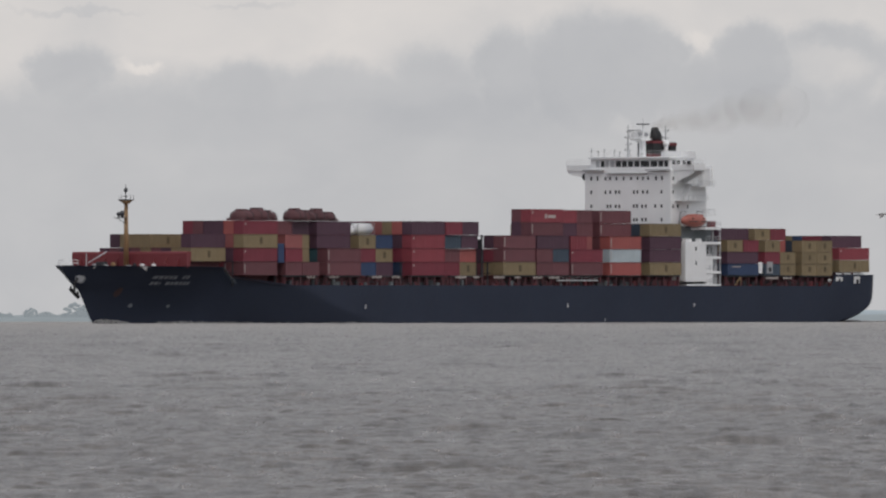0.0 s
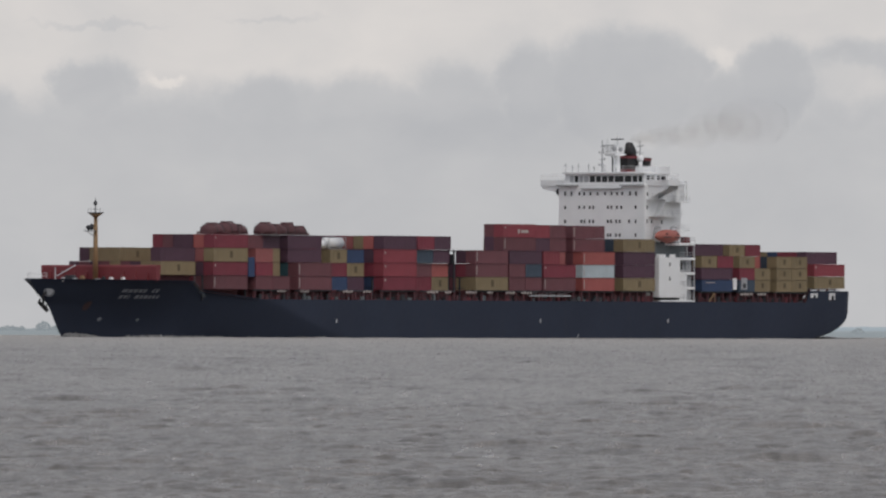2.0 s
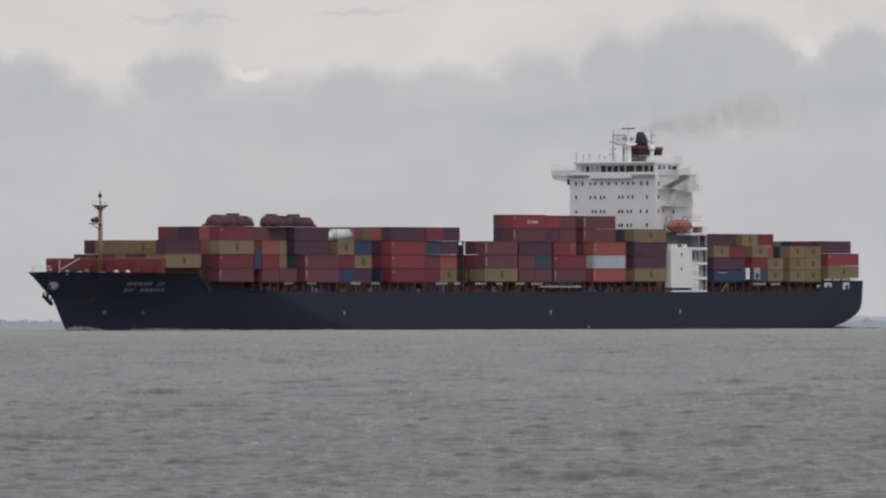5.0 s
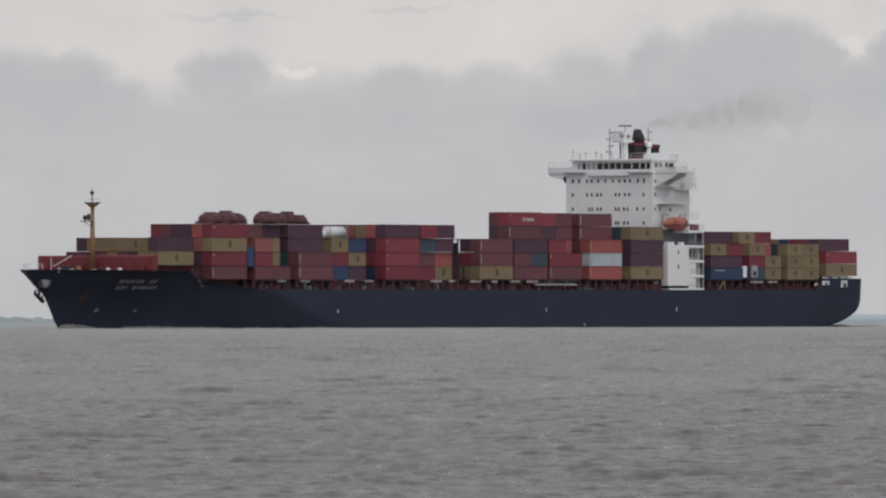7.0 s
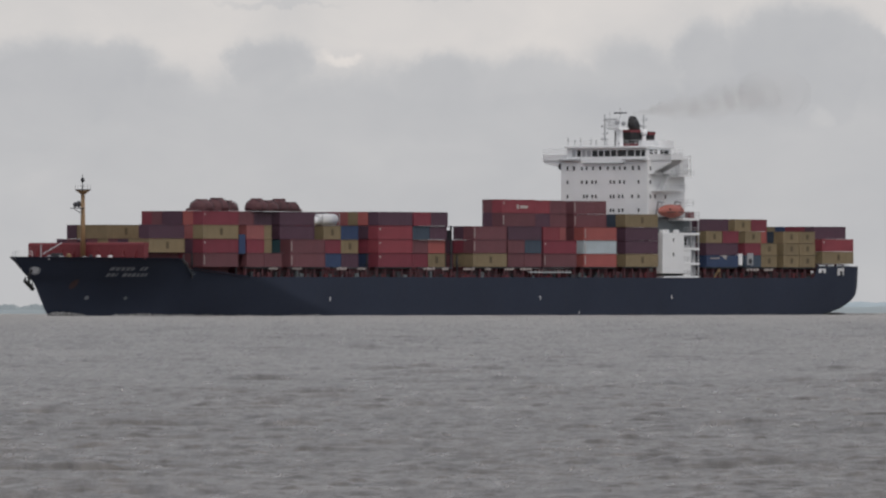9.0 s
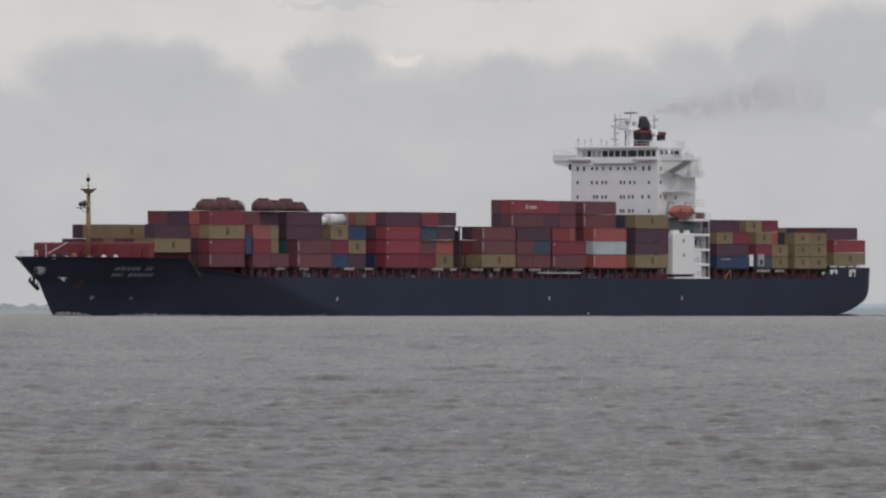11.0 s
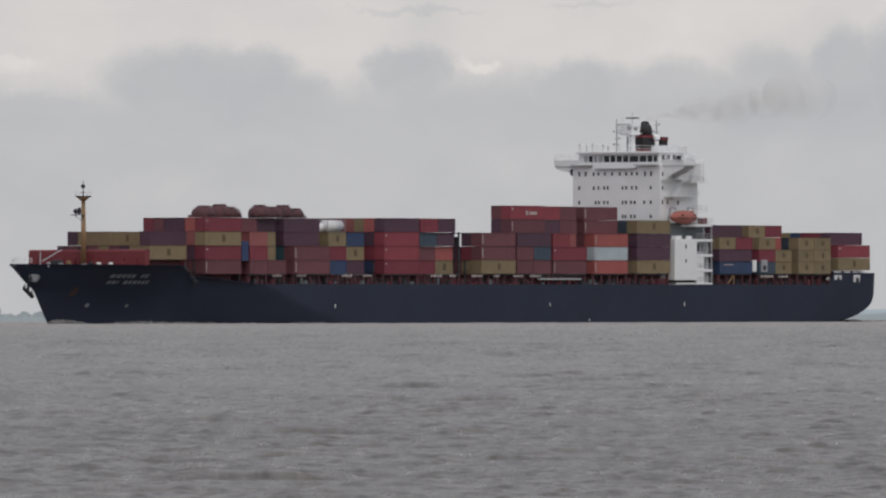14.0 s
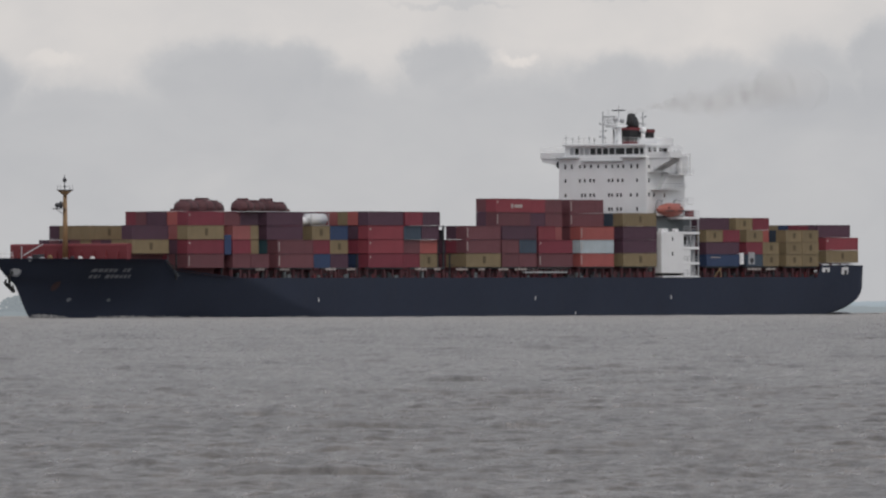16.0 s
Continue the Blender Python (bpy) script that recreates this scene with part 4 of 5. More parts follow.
# aerial masts
for x, y, z1, arms in ((-166.2, -1.0, 41.9, (36.6, 37.8, 39.2, 40.6)), (-179.4, 0.0, 41.9, (39.4, 40.8))):
    bm = rod(bmesh.new(), (x, y, 35.1), (x, y, z1), 0.2, 8, 0.1)
    for k, z in enumerate(arms):
        rod(bm, (x, y - 0.9 + 0.15 * k, z), (x, y + 0.9 - 0.15 * k, z), 0.07, 5)
        ball(bm, (x, y + (0.7 if k % 2 else -0.7), z + 0.2), 0.22, 1)
    rod(bm, (x - 1.2, y, 35.2), (x, y, 37.5), 0.07, 5)
    part("aerial_mast", bm, STEEL, ship)
bm = rod(bmesh.new(), (-166.2, -0.6, 40.4), (-166.2, 2.2, 40.4), 0.06, 5)
part("aerial", bm, STEEL, ship)
# radar tower with scanners
bm = prism(bmesh.new(), [(-169.0, 35.1), (-170.4, 35.1), (-170.2, 38.9), (-169.1, 38.9)], -0.1, 0.85)
rod(bm, (-170.2, 0.2, 38.9), (-170.2, 0.2, 43.3), 0.17, 8, 0.09)
radar = part("radar_mast", bm, WHITE, ship, "white radar mast over the wheelhouse")
part("platform", prism(bmesh.new(), [(-167.0, 39.1), (-171.6, 39.1), (-171.2, 38.8), (-168.0, 38.6)], -1.3, 1.6), WHITE, radar)
part("platform_rail", rail([(-167.0, 1.5, 39.1), (-167.0, -1.2, 39.1), (-171.5, -1.2, 39.1)], 1.0, 0.9, 0.05), STEEL, radar)
part("cable_trunk", box(bmesh.new(), -170.3, -169.5, -0.75, -0.15, 35.1, 38.7, 0.05), DARK, radar, "dark cable trunk on the mast")
part("brace", rod(rod(bmesh.new(), (-168.2, 0.3, 38.7), (-169.1, 0.3, 36.9), 0.1, 6), (-169.8, -1.2, 38.7), (-169.8, -0.1, 36.9), 0.1, 6), WHITE, radar)
part("whip_aerial", rod(bmesh.new(), (-168.0, -0.9, 39.1), (-168.0, -0.9, 42.4), 0.05, 5, 0.03), STEEL, radar)
part("scanner", box(bmesh.new(), -169.6, -170.5, -1.1, 1.7, 42.05, 42.3, 0.05), DARK, radar, "dark radar scanner bar")
part("scanner", box(bmesh.new(), -167.2, -167.6, -1.6, 1.4, 40.7, 40.95, 0.04), STEEL, radar)
part("lamp_housing", ball(bmesh.new(), (-168.9, 0.3, 40.2), 0.55), STEEL, radar, smooth=True)
part("lamp_housing", ball(bmesh.new(), (-170.9, 0.6, 40.0), 0.5), STEEL, radar, smooth=True)
# funnel
bm = box(bmesh.new(), -177.6, -172.4, -1.3, 1.3, 35.0, 38.6, 0.2)
funnel = part("funnel", bm, BLACK, ship, "black funnel with red bands")
bm = prism(bmesh.new(), [(-173.4, 38.4), (-177.0, 38.4), (-176.95, 39.8), (-176.4, 40.7), (-175.4, 41.5), (-174.3, 41.6), (-173.9, 40.4)], -0.45, 0.75)
bmesh.ops.bevel(bm, geom=bm.edges[:], offset=0.2, segments=3, affect="EDGES")
part("cowl", bm, BLACK, funnel, "soot-black domed cowl", True)
for z in (35.3, 38.15):
    part("band", box(bmesh.new(), -177.68, -172.32, -1.38, 1.38, z, z + 0.5), BREAK, funnel, "red painted band")
for x in (-174.8, -175.8):
    part("exhaust_pipe", rod(bmesh.new(), (x, 0.1, 40.4), (x - 0.2, 0.1, 41.45), 0.28, 10), BLACK, funnel)
part("uptake", box(bmesh.new(), -182.4, -180.0, -0.6, 0.8, 34.6, 38.4, 0.15), BLACK, funnel)
part("band", box(bmesh.new(), -182.5, -179.9, -0.7, 0.9, 37.7, 38.3), BREAK, funnel)
bm = ball(bmesh.new(), (-176.6, 1.9, 38.1), 0.75, 3)
rod(bm, (-176.6, 1.9, 35.0), (-176.6, 1.9, 37.6), 0.45, 10)
part("radome", bm, WHITE, ship, "white satellite dome", True)
part("roof_locker", box(bmesh.new(), -178.5, -172.6, 3.2, 8.2, 34.9, 36.4, 0.1), WHITE, bridge)
# terraces at the side and aft of the house
for x0, x1, y1, z in ((-170.0, -176.6, 14.4, 28.9), (-166.0, -175.6, 13.2, 25.9), (-170.5, -176.8, 14.2, 22.9), (-165, -177.4, 12.4, 29.5)):
    b = part("terrace", box(bmesh.new(), x1, x0, 10.8, y1, z - 0.18, z, 0.04), WHITE, house)
    part("terrace_rail", rail([(x0, y1 - 0.05, z), (x1, y1 - 0.05, z), (x1, 10.9, z)], 1.1, 2.0, 0.03), STEEL, b)
bm = prism(bmesh.new(), [(-168.0, 26.0), (-176.4, 26.0), (-176.0, 28.8), (-174.6, 29.4), (-170.5, 29.4)], 10.9, 12.3)
part("side_locker", bm, WHITE, house)
bm = bmesh.new()
for x in (-171.6, -175.6):
    rod(bm, (x, 14.2, 28.9), (x, 14.2, 33.2), 0.16, 6)
    rod(bm, (x, 14.2, 33.2), (x + 1.4, 12.2, 33.0), 0.16, 6)
    rod(bm, (x, 14.2, 30.2), (x + 1.0, 11.2, 32.4), 0.1, 6)
for z in (30.2, 31.4, 32.6):
    rod(bm, (-171.6, 14.2, z), (-175.6, 14.2, z), 0.1, 5)
box(bm, -175.2, -173.0, 12.6, 13.9, 29.0, 32.8)
for a, b in (((-168.4, 15.2, 33.6), (-170.2, 14.9, 33.7)), ((-170.2, 14.9, 33.7), (-171.8, 14.4, 33.0)), ((-171.8, 14.4, 33.0), (-172.2, 14.2, 31.6)), ((-172.2, 14.2, 31.6), (-172.2, 14.2, 29.0))):
    rod(bm, a, b, 0.3, 8)
part("stair_tower", bm, WHITE, house, "pale steel stair frame")
# house block at the ship's side with open landings behind it
side = part("side_house", box(bmesh.new(), -170.4, -162.3, 12.4, 16.05, 8.6, 17.1, 0.1), WHITE, ship, "white plated house at the ship's side")
part("plinth", box(bmesh.new(), -171.5, -163.0, 12.6, 15.9, 7.5, 8.1), WHITE, side)
# wall in the recess under the lifeboat, shade included in its colour
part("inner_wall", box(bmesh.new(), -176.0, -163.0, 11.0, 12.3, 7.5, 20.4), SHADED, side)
for z in (15.6, 12.6):
    part("porthole", box(bmesh.new(), -166.5, -166.1, 16.03, 16.1, z - 0.4, z + 0.4), GLASS, side)
for z in (17.1, 14.0, 10.9, 8.1, 20.2):
    slab = part("landing", box(bmesh.new(), -176.2, -170.2, 12.2, 16.05, z - 0.55, z, 0.05), WHITE, side)
    part("landing_rail", rail([(-170.4, 16.0, z), (-176.1, 16.0, z), (-176.1, 12.3, z)], 1.1, 1.4, 0.04), STEEL, slab)
bm = bmesh.new()
for x in (-173.2, -176.0):
    box(bm, x - 0.12, x + 0.12, 15.8, 16.0, 7.6, 20.2)
part("post", bm, STEEL, side)
part("landing_wall", box(bmesh.new(), -175.8, -170.4, 15.1, 15.3, 7.6, 17.0), STEEL, side)
# dark panels on the wall stand in for the shade inside the landings
for z in (14.2, 11.1):
    for x in (-171.6, -173.9):
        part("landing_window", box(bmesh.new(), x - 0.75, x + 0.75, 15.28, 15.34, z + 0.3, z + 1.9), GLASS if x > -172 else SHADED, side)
for x in (-163.6, -165.0, -168.8):
    part("roof_vent", box(bmesh.new(), x - 0.45, x + 0.45, 14.6, 15.6, 17.05, 17.75, 0.1), WHITE, side, "white vent on the side house")
part("panel", box(bmesh.new(), -173.2, -170.3, 15.7, 15.95, 8.1, 13.5), WHITE, side)
# casing below the lifeboat, painted dark for the shade there
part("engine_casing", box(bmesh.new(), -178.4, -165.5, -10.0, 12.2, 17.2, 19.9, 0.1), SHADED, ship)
part("deck_locker", box(bmesh.new(), -177.6, -175.9, 12.6, 13.8, 20.2, 21.5, 0.08), BREAK, ship)


def lifeboat():
    """An enclosed boat: rounded hull and canopy, a cockpit and a keel."""
    bm = bmesh.new()
    bmesh.ops.create_uvsphere(bm, u_segments=24, v_segments=14, radius=1.0)
    for v in bm.verts:
        q = abs(v.co.x)
        taper = 1.0 - 0.35 * q ** 3
        v.co = Vector((v.co.x * 4.8, v.co.y * 1.5 * taper, (v.co.z * 1.5 if v.co.z > 0 else v.co.z * 1.4 * (1 - 0.25 * q))))
    ob = tagged(thing("lifeboat", bm, ORANGE, True), "orange enclosed lifeboat hung in davits beside the deckhouse", "lifeboat")
    bm = box(bmesh.new(), -2.9, -1.4, -0.6, 0.6, 0.8, 1.42, 0.15)
    part("cockpit", bm, ORANGE, ob)
    part("fender", box(bmesh.new(), -3.7, 3.7, 1.28, 1.46, -0.22, 0.0, 0.05), DARK, ob)
    part("keel", box(bmesh.new(), -3.0, 3.0, -0.08, 0.08, -1.45, -1.1, 0.03), DARK, ob)
    for x in (-2.0, 0.2, 2.2):
        part("pane", box(bmesh.new(), x - 0.3, x + 0.3, 1.18, 1.28, 0.35, 0.65), GLASS, ob)
    ride(ob, pose(-168.6, 14.0, 21.5))
    for x in (-165.2, -171.6):
        bm = bmesh.new()
        rod(bm, (x, 12.2, 19.4), (x, 13.0, 23.6), 0.2, 8)
        rod(bm, (x, 13.0, 23.6), (x, 14.4, 23.4), 0.16, 8)
        rod(bm, (x, 14.2, 23.4), (x, 14.1, 22.4), 0.06, 5)
        part("davit", bm, STEEL, ship, "grey lifeboat davit")


lifeboat()
# aft deck gear beside the boxes
bm = bmesh.new()
rod(bm, (-182.5, 15.6, 7.8), (-184.5, 15.6, 9.6), 0.16, 6)
rod(bm, (-184.5, 15.6, 9.6), (-181.6, 15.6, 10.0), 0.13, 6)
rod(bm, (-184.6, 15.6, 7.6), (-184.6, 15.6, 9.8), 0.15, 6)
part("provision_crane", bm, MASTYEL, ship, "small buff deck crane")
part("gas_tank", rod(bmesh.new(), (-192.4, 15.3, 10.4), (-192.4, 15.3, 12.8), 0.75, 16), WHITE, ship, "white upright gas tank between the bays")
part("reefer_panel", box(bmesh.new(), -196.6, -194.4, 16.0, 16.12, 10.4, 12.9), STEEL, ship, "pale reefer machinery panel")
part("reefer_fan", rod(bmesh.new(), (-195.5, 16.1, 11.2), (-195.5, 16.2, 11.2), 0.6, 14), DARK, ship)


# ---- foam along the hull ----
def foam_strip(x0, x1, out, high, seed, n):
    rng = random.Random(seed)
    bm = bmesh.new()
    for i in range(n):
        f = rng.random()
        x = x0 + (x1 - x0) * f
        y = on_side(x, 0.3).y + rng.uniform(0.1, out)
        h = high * rng.uniform(0.35, 1.0) * (0.4 + 0.6 * math.sin(math.pi * min(1, f + 0.15)))
        ball(bm, (x, y, rng.uniform(0, 0.15)), (rng.uniform(0.3, 1.5), rng.uniform(0.2, 0.7), h), 1)
    for v in bm.verts:
        v.co += Vector((rng.uniform(-1, 1), rng.uniform(-1, 1), rng.uniform(-1, 1))) * 0.07
    ob = tagged(thing("foam", bm, FOAM, True), "white bow wave foam running along the hull", "foam", kind="stuff")
    ride(ob, Matrix())


foam_strip(33.2, 26.5, 1.2, 0.95, 1, 80)
foam_strip(20.0, 6.0, 1.4, 0.42, 2, 60)
foam_strip(6.0, -8.0, 1.2, 0.22, 5, 26)
foam_strip(-2.0, -50.0, 0.6, 0.12, 3, 26)

def wake():
    """The smoothed, heaped water that the stern leaves behind it, coloured dark for its reflection."""
    rng = random.Random(9)
    bm = bmesh.new()
    for i in range(46):
        f = rng.random()
        ball(bm, (-236 - 34 * f, rng.uniform(-9, 12) * (1 - 0.3 * f), 0.0), (rng.uniform(2, 5), rng.uniform(0.8, 2.2), 0.55 * (1 - 0.8 * f) * rng.uniform(0.4, 1)), 2)
    ob = tagged(thing("wake", bm, WAKE, True), "heaped wake water behind the stern, dark reflection painted in", "wake", kind="stuff")
    ride(ob, Matrix())


wake()

# ---- smoke ----
def smoke_material():
    """Thin smoke, in torn wisps, that thins out towards the top, the foot and the ends of each puff."""
    m = bpy.data.materials.new("thin_smoke")
    m.use_nodes = True
    nt = m.node_tree
    nt.nodes.clear()
    co = node(nt, "ShaderNodeTexCoord")
    n = node(nt, "ShaderNodeTexNoise", Scale=0.07, Detail=3.0, Roughness=0.45)
    nt.links.new(co.outputs["Object"], n.inputs["Vector"])
    r = node(nt, "ShaderNodeMapRange")
    r.inputs["From Min"].default_value, r.inputs["From Max"].default_value = 0.25, 0.75
    nt.links.new(n.outputs["Fac"], r.inputs["Value"])
    mid = node(nt, "ShaderNodeVectorMath")
    mid.operation = "MULTIPLY_ADD"
    mid.inputs[1].default_value, mid.inputs[2].default_value = (2, 2, 2), (-1, -1, -1)
    nt.links.new(co.outputs["Generated"], mid.inputs[0])
    flat = node(nt, "ShaderNodeVectorMath")
    flat.operation = "MULTIPLY"
    flat.inputs[1].default_value = (0.72, 0.35, 1.05)
    nt.links.new(mid.outputs[0], flat.inputs[0])
    far = node(nt, "ShaderNodeVectorMath")
    far.operation = "LENGTH"
    nt.links.new(flat.outputs[0], far.inputs[0])
    thin = node(nt, "ShaderNodeMapRange")
    thin.interpolation_type = "SMOOTHSTEP"
    thin.inputs["From Min"].default_value, thin.inputs["From Max"].default_value = 0.95, 0.25
    thin.inputs["To Max"].default_value = 0.105
    nt.links.new(far.outputs["Value"], thin.inputs["Value"])
    both = node(nt, "ShaderNodeMath")
    both.operation = "MULTIPLY"
    nt.links.new(r.outputs[0], both.inputs[0])
    nt.links.new(thin.outputs[0], both.inputs[1])
    clear, grey = node(nt, "ShaderNodeBsdfTransparent"), node(nt, "ShaderNodeBsdfDiffuse")
    grey.inputs["Color"].default_value = (0.42, 0.35, 0.29, 1)
    mix, out = node(nt, "ShaderNodeMixShader"), node(nt, "ShaderNodeOutputMaterial")
    nt.links.new(both.outputs[0], mix.inputs["Fac"])
    nt.links.new(clear.outputs[0], mix.inputs[1])
    nt.links.new(grey.outputs[0], mix.inputs[2])
    nt.links.new(mix.outputs[0], out.inputs["Surface"])
    return m


SMOKE = smoke_material()
PUFFS = []


def puff_place(s, side, lift):
    """Where smoke is s metres along its way: up the funnel, then drawn out aft."""
    if s < 0:
        return Vector((-174.8, 0.1, max(36.0, 40.8 + s * 0.4)))
    return Vector((-175.0 - s, 0.1 + side * min(1, s / 25), 41.7 + 0.7 * (1 - math.exp(-s / 8)) + 0.085 * s + lift * min(1, s / 20)))


def smoke():
    rng = random.Random(4)
    plume = tagged(new("smoke_plume"), "thin brown smoke drawn out from the funnel", "smoke")
    CARRIED.append((plume, Matrix()))
    for i, s in enumerate((-11.5, -8.0, -5.0, -2.0, 0.4, 2.0, 4.2, 6.8, 11.0, 16.5, 23.0, 30.0, 38.0, 46.0)):
        size = 0.85 + max(0, s) ** 0.7 * 0.32
        bm = bmesh.new()
        ball(bm, (0, 0, 0), (size * 2.2, size * 0.8, size), 4)
        for v in bm.verts:
            v.co += Vector(noise.noise_vector(v.co * (0.9 / size) + Vector((i * 3, 0, 0)))) * size * 0.4
        ob = part("smoke_puff", bm, SMOKE, plume, smooth=True)
        PUFFS.append((ob, s, rng.uniform(-1, 1), rng.uniform(-0.8, 1.2), rng.uniform(-15, 15)))


smoke()

# ---- gulls ----
GULLW = paint("gull_grey", (0.20, 0.19, 0.185), 0.8, 0.25, fine=20)
GULLS = []


def gull(path, beat, size=1.0):
    """A gull in flight: body, head, tail and two beating wings."""
    bm = ball(bmesh.new(), (0, 0, 0), (0.26, 0.09, 0.09), 2)
    ob = tagged(thing("gull", bm, GULLW, True), "grey-brown gull flying low over the water", "bird", "gulls")
    part("head", ball(bmesh.new(), (0.27, 0, 0.03), (0.08, 0.06, 0.06), 2), GULLW, ob, smooth=True)
    part("beak", rod(bmesh.new(), (0.33, 0, 0.03), (0.40, 0, 0.02), 0.02, 6, 0.004), MASTYEL, ob)
    part("tail", prism(bmesh.new(), [(-0.2, 0.01), (-0.44, 0.015), (-0.44, -0.005), (-0.2, -0.01)], -0.07, 0.07), GULLW, ob)
    wings = []
    for s in (-1, 1):
        bm = bmesh.new()
        rib = [(0.10, -0.10, 0.0), (0.14, -0.12, 0.30), (0.06, -0.12, 0.52), (-0.10, -0.16, 0.72)]
        up = [(bm.verts.new((f, s * y, 0.018)), bm.verts.new((b, s * y, 0.01))) for f, b, y in rib]
        dn = [(bm.verts.new((f, s * y, -0.012)), bm.verts.new((b, s * y, 0.0))) for f, b, y in rib]
        for a, b in zip(up, up[1:]):
            bm.faces.new((a[0], a[1], b[1], b[0]))
        for a, b in zip(dn, dn[1:]):
            bm.faces.new((a[0], b[0], b[1], a[1]))
        for i in range(len(rib) - 1):
            for k in (0, 1):
                bm.faces.new((up[i][k], up[i + 1][k], dn[i + 1][k], dn[i][k]))
        bm.faces.new((up[-1][0], up[-1][1], dn[-1][1], dn[-1][0]))
        bmesh.ops.recalc_face_normals(bm, faces=bm.faces)
        wings.append((part("wing", bm, GULLW, ob), s))
    GULLS.append((ob, wings, path, beat))


def at(pan, up, far):
    """A place at a bearing and height angle, in degrees, from the eye."""
    a, e = radians(pan), radians(up)
    return Vector((far * math.sin(a), far * math.cos(a), EYE[2] + far * math.tan(e)))


GULL_FAR = 1000.0
gull([(0.0, at(-1.524, 0.180, GULL_FAR)), (0.5, at(-1.740, 0.173, GULL_FAR)), (1.0, at(-1.956, 0.144, GULL_FAR)), (1.5, at(-2.166, 0.160, GULL_FAR)), (2.5, at(-2.62, 0.19, GULL_FAR)), (8.0, at(-5.4, 0.30, GULL_FAR)), (16.0, at(-9.4, 0.4, GULL_FAR))], 0.5)
gull([(0.0, at(5.5, 0.5, GULL_FAR)), (8.0, at(1.9, 0.25, GULL_FAR)), (10.5, at(-2.30, 0.12, GULL_FAR)), (11.5, at(-2.852, 0.082, GULL_FAR)), (12.0, at(-2.944, 0.056, GULL_FAR)), (12.6, at(-3.20, 0.07, GULL_FAR)), (16.0, at(-4.9, 0.2, GULL_FAR))], 0.5)
gull([(0.0, at(1.446, 0.39, GULL_FAR)), (0.5, at(1.72, 0.42, GULL_FAR)), (4.0, at(3.4, 0.6, GULL_FAR)), (16.0, at(8.6, 1.2, GULL_FAR))], 0.6)

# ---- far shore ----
def haze_glow_material(name, colour, tone=0.2):
    """Distant land, a backdrop along the horizon: pale air haze put in as emission."""
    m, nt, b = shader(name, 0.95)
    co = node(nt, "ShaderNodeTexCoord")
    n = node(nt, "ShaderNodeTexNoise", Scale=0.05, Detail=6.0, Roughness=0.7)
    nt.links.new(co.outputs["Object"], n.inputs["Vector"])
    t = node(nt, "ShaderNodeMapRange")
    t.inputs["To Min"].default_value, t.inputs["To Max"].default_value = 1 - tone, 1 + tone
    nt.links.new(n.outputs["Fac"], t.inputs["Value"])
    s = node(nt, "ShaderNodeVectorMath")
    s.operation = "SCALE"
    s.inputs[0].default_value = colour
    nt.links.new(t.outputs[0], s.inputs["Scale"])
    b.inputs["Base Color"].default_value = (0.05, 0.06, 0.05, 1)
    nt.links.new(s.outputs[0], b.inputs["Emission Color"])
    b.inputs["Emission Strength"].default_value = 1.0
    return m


# emitted haze colours of bank, hills and trees
SHORE = haze_glow_material("hazed_bank", (0.20, 0.225, 0.25))
HILL = haze_glow_material("hazed_hill", (0.26, 0.305, 0.35), 0.1)
WOOD = haze_glow_material("hazed_twigs", (0.215, 0.238, 0.26))


def shore(name, a0, a1, far, height, depth, material, label):
    bm = bmesh.new()
    n = int((a1 - a0) * 60)
    rows = []
    for i in range(n + 1):
        a = a0 + (a1 - a0) * i / n
        h = height(a)
        ring = []
        for d, z in ((0, -0.6), (6, h * 0.6), (depth * 0.5, h), (depth, -0.6)):
            ring.append(bm.verts.new(((far + d) * math.sin(radians(a)), (far + d) * math.cos(radians(a)), z)))
        rows.append(ring)
    for p, q in zip(rows, rows[1:]):
        for k in range(3):
            bm.faces.new((p[k], q[k], q[k + 1], p[k + 1]))
    return tagged(thing(name, bm, material, True), label, "shore", kind="structure")


def bank(a):
    return 1.6 + 0.4 * noise.noise(Vector((a * 6, 1, 0))) + 0.25 * noise.noise(Vector((a * 31, 4, 0)))


def ridge(a):
    rise = max(0.0, min(1.0, (a + 1.2) / 1.3))
    return 0.4 + rise * (2.2 + 1.1 * noise.noise(Vector((a * 2.1, 7, 0))) + 0.3 * noise.noise(Vector((a * 17, 2, 0))))


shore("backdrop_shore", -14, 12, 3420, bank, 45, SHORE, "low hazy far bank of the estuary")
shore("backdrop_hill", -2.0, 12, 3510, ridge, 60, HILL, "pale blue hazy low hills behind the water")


def far_tree(pan, tall, wide, seed, far=3430.0):
    rng = random.Random(seed)
    ob = new("tree")
    tagged(ob, "hazy bare-crowned tree on the far bank", "tree", "trees on the far bank")
    # trunk and crown glow with the haze colour too
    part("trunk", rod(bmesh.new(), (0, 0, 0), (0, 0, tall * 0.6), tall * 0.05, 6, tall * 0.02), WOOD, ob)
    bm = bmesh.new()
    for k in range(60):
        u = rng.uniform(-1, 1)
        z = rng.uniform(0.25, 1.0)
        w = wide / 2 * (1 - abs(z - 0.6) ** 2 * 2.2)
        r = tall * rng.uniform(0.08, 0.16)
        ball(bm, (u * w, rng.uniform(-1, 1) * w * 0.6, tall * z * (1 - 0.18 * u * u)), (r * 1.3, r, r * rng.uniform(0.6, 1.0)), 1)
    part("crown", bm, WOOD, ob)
    a = radians(pan)
    ob.matrix_basis = pose(far * math.sin(a), far * math.cos(a), 0.4)


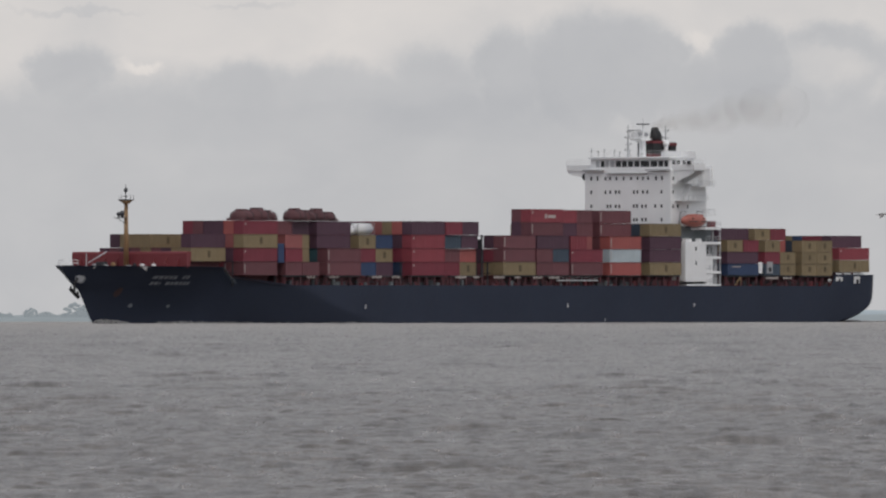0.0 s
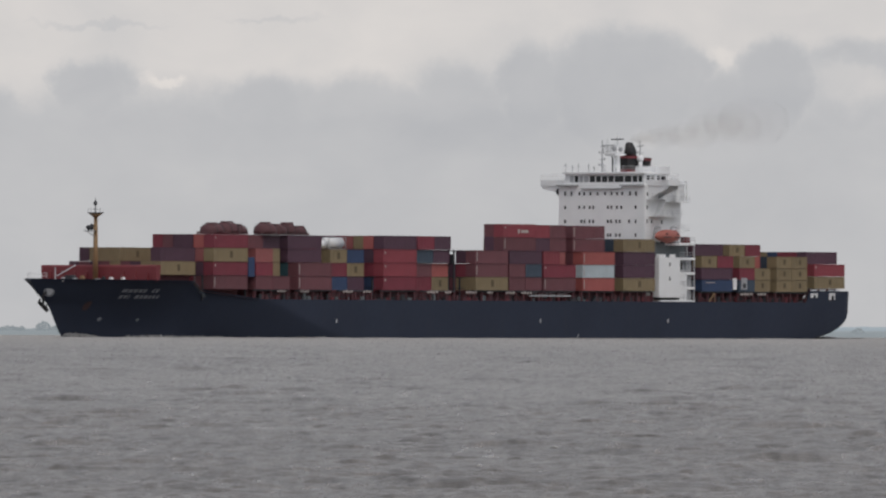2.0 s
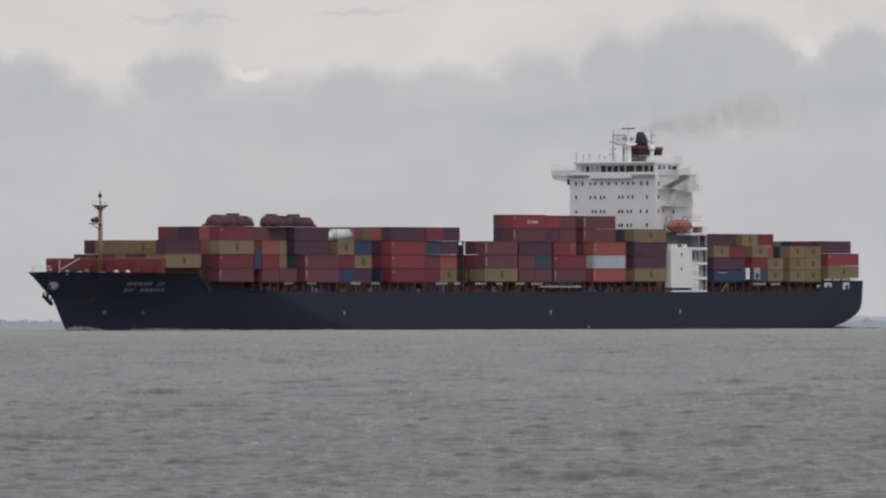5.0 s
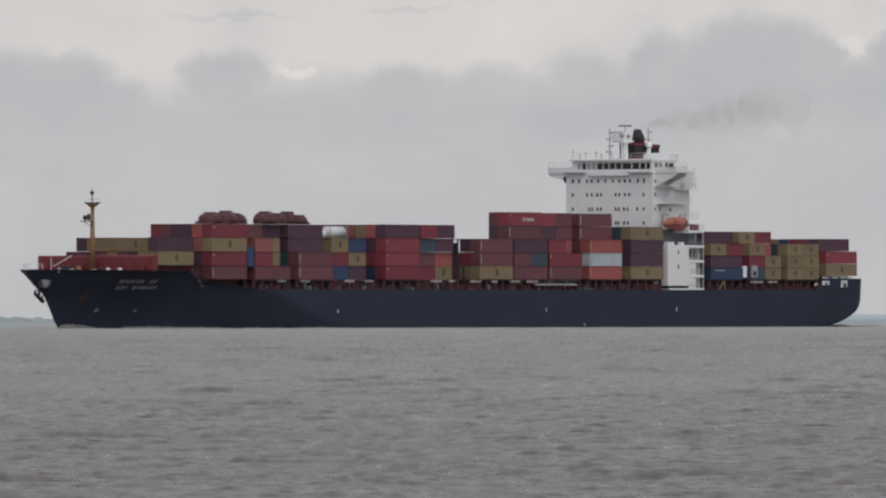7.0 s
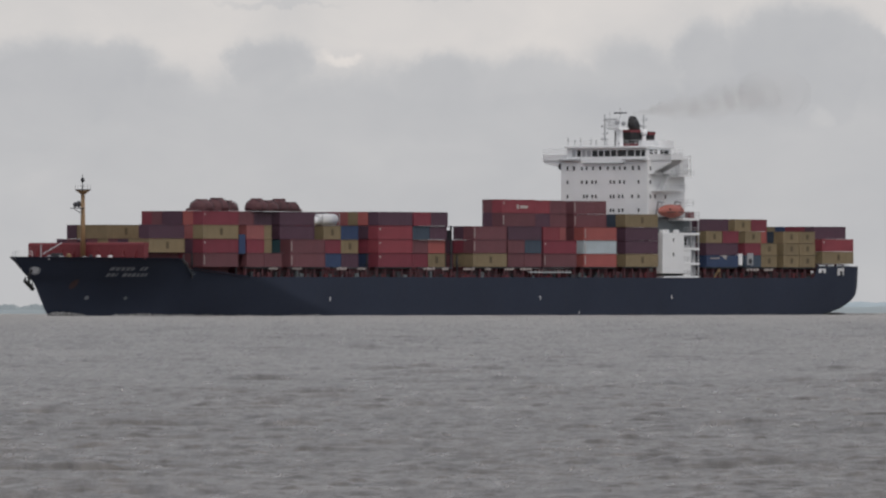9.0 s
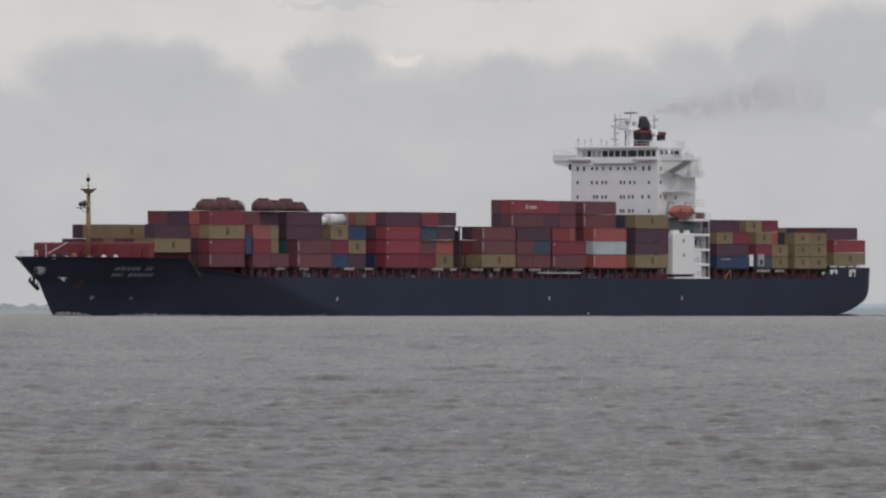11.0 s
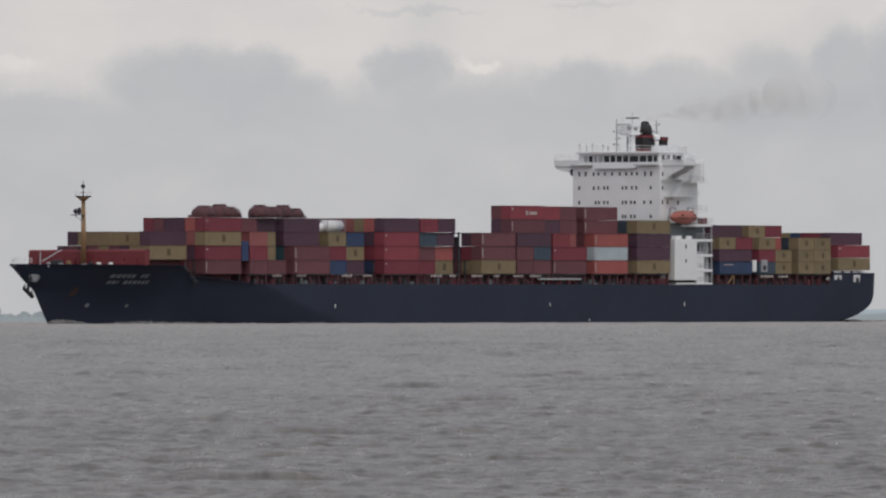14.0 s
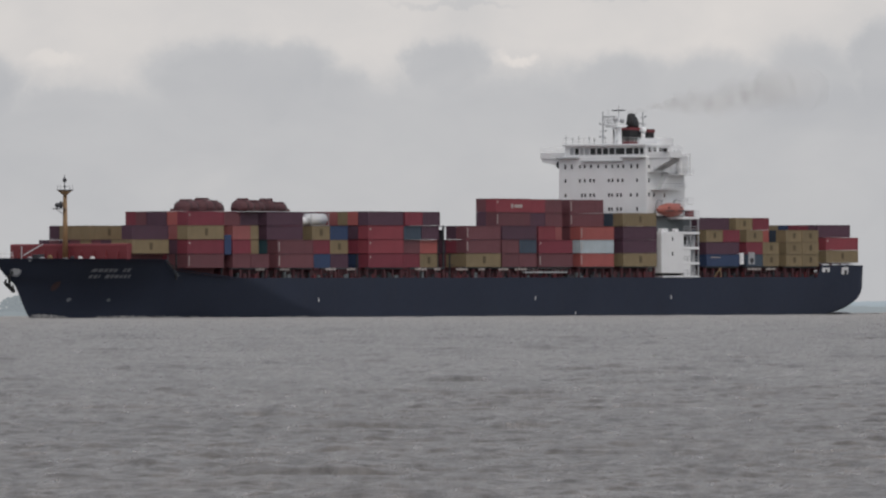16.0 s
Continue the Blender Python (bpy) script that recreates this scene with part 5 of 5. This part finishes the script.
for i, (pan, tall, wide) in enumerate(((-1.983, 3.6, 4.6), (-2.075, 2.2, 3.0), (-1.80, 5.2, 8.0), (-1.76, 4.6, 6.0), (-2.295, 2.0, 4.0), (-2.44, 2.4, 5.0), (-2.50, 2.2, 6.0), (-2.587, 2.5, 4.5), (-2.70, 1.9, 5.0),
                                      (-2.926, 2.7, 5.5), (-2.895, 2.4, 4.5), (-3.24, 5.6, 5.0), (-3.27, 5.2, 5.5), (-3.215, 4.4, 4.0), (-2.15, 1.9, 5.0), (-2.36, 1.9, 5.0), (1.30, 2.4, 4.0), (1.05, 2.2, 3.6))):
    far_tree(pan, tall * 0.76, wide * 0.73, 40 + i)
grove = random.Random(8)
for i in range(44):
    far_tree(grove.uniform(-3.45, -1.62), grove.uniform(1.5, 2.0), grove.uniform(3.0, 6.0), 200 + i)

# ---- water, whitecaps and sky ----
sea_sheet = sea()


def whitecaps():
    rng = random.Random(21)
    bm = bmesh.new()
    for i in range(9):
        r = 220 * (950 / 220) ** (rng.random() ** 0.7)
        a = radians(rng.uniform(-4.0, 2.2))
        c = Vector((r * math.sin(a), r * math.cos(a), 0.10))
        s = 0.02 + r * 0.00006 + rng.random() * 0.03
        for k in range(5):
            ball(bm, c + Vector((rng.uniform(-0.9, 0.9) * s, rng.uniform(-1, 1) * s, rng.uniform(-0.1, 0.2) * s)), (s * rng.uniform(0.5, 1.3), s * 0.5, s * 0.28), 1)
    return tagged(thing("whitecaps", bm, CREST, True), "small scattered white crests on the chop", "foam", kind="stuff")


crests = whitecaps()
clouds = cloud_backdrop()


def motions():
    walk(ship, [(t, ship_pose(t)) for t in STEPS])
    for ob, m in CARRIED:
        walk(ob, [(t, ship_pose(t) @ m) for t in STEPS])
    walk(clouds, [(t, pose(0, 0, 0, 0, 0, -0.0201 * t)) for t in STEPS])
    for ob in (sea_sheet, crests):
        walk(ob, [(t, pose(0.25 * t - 2, -0.6 * t, 0)) for t in STEPS])
    for ob, s, side, lift, spin in PUFFS:
        rows = []
        for k in range(9):
            t = 2.0 * k
            p = puff_place(s + 0.75 * t, side, lift)
            rows.append((t, pose(p.x, p.y, p.z, 0, spin * t / 16, spin * t / 24)))
        walk(ob, rows)
    for ob, wings, path, beat in GULLS:
        rows = []
        for i, (t, p) in enumerate(path):
            q = path[min(i + 1, len(path) - 1)][1] - path[max(i - 1, 0)][1]
            if 0 <= t <= SECONDS:
                rows.append((t, pose(p.x, p.y, p.z, 0, 0, math.degrees(math.atan2(q.y, q.x)))))
        if rows[0][0] > 0:
            rows.insert(0, (0.0, rows[0][1]))
        walk(ob, rows)
        for wing, s in wings:
            n = int(SECONDS / (beat / 2))
            walk(wing, [(min(SECONDS, k * beat / 2), pose(0, 0, 0.03, s * (34 if k % 2 else -22), 0, 0)) for k in range(n)] + [(SECONDS, pose(0, 0, 0.03, 0, 0, 0))])


motions()
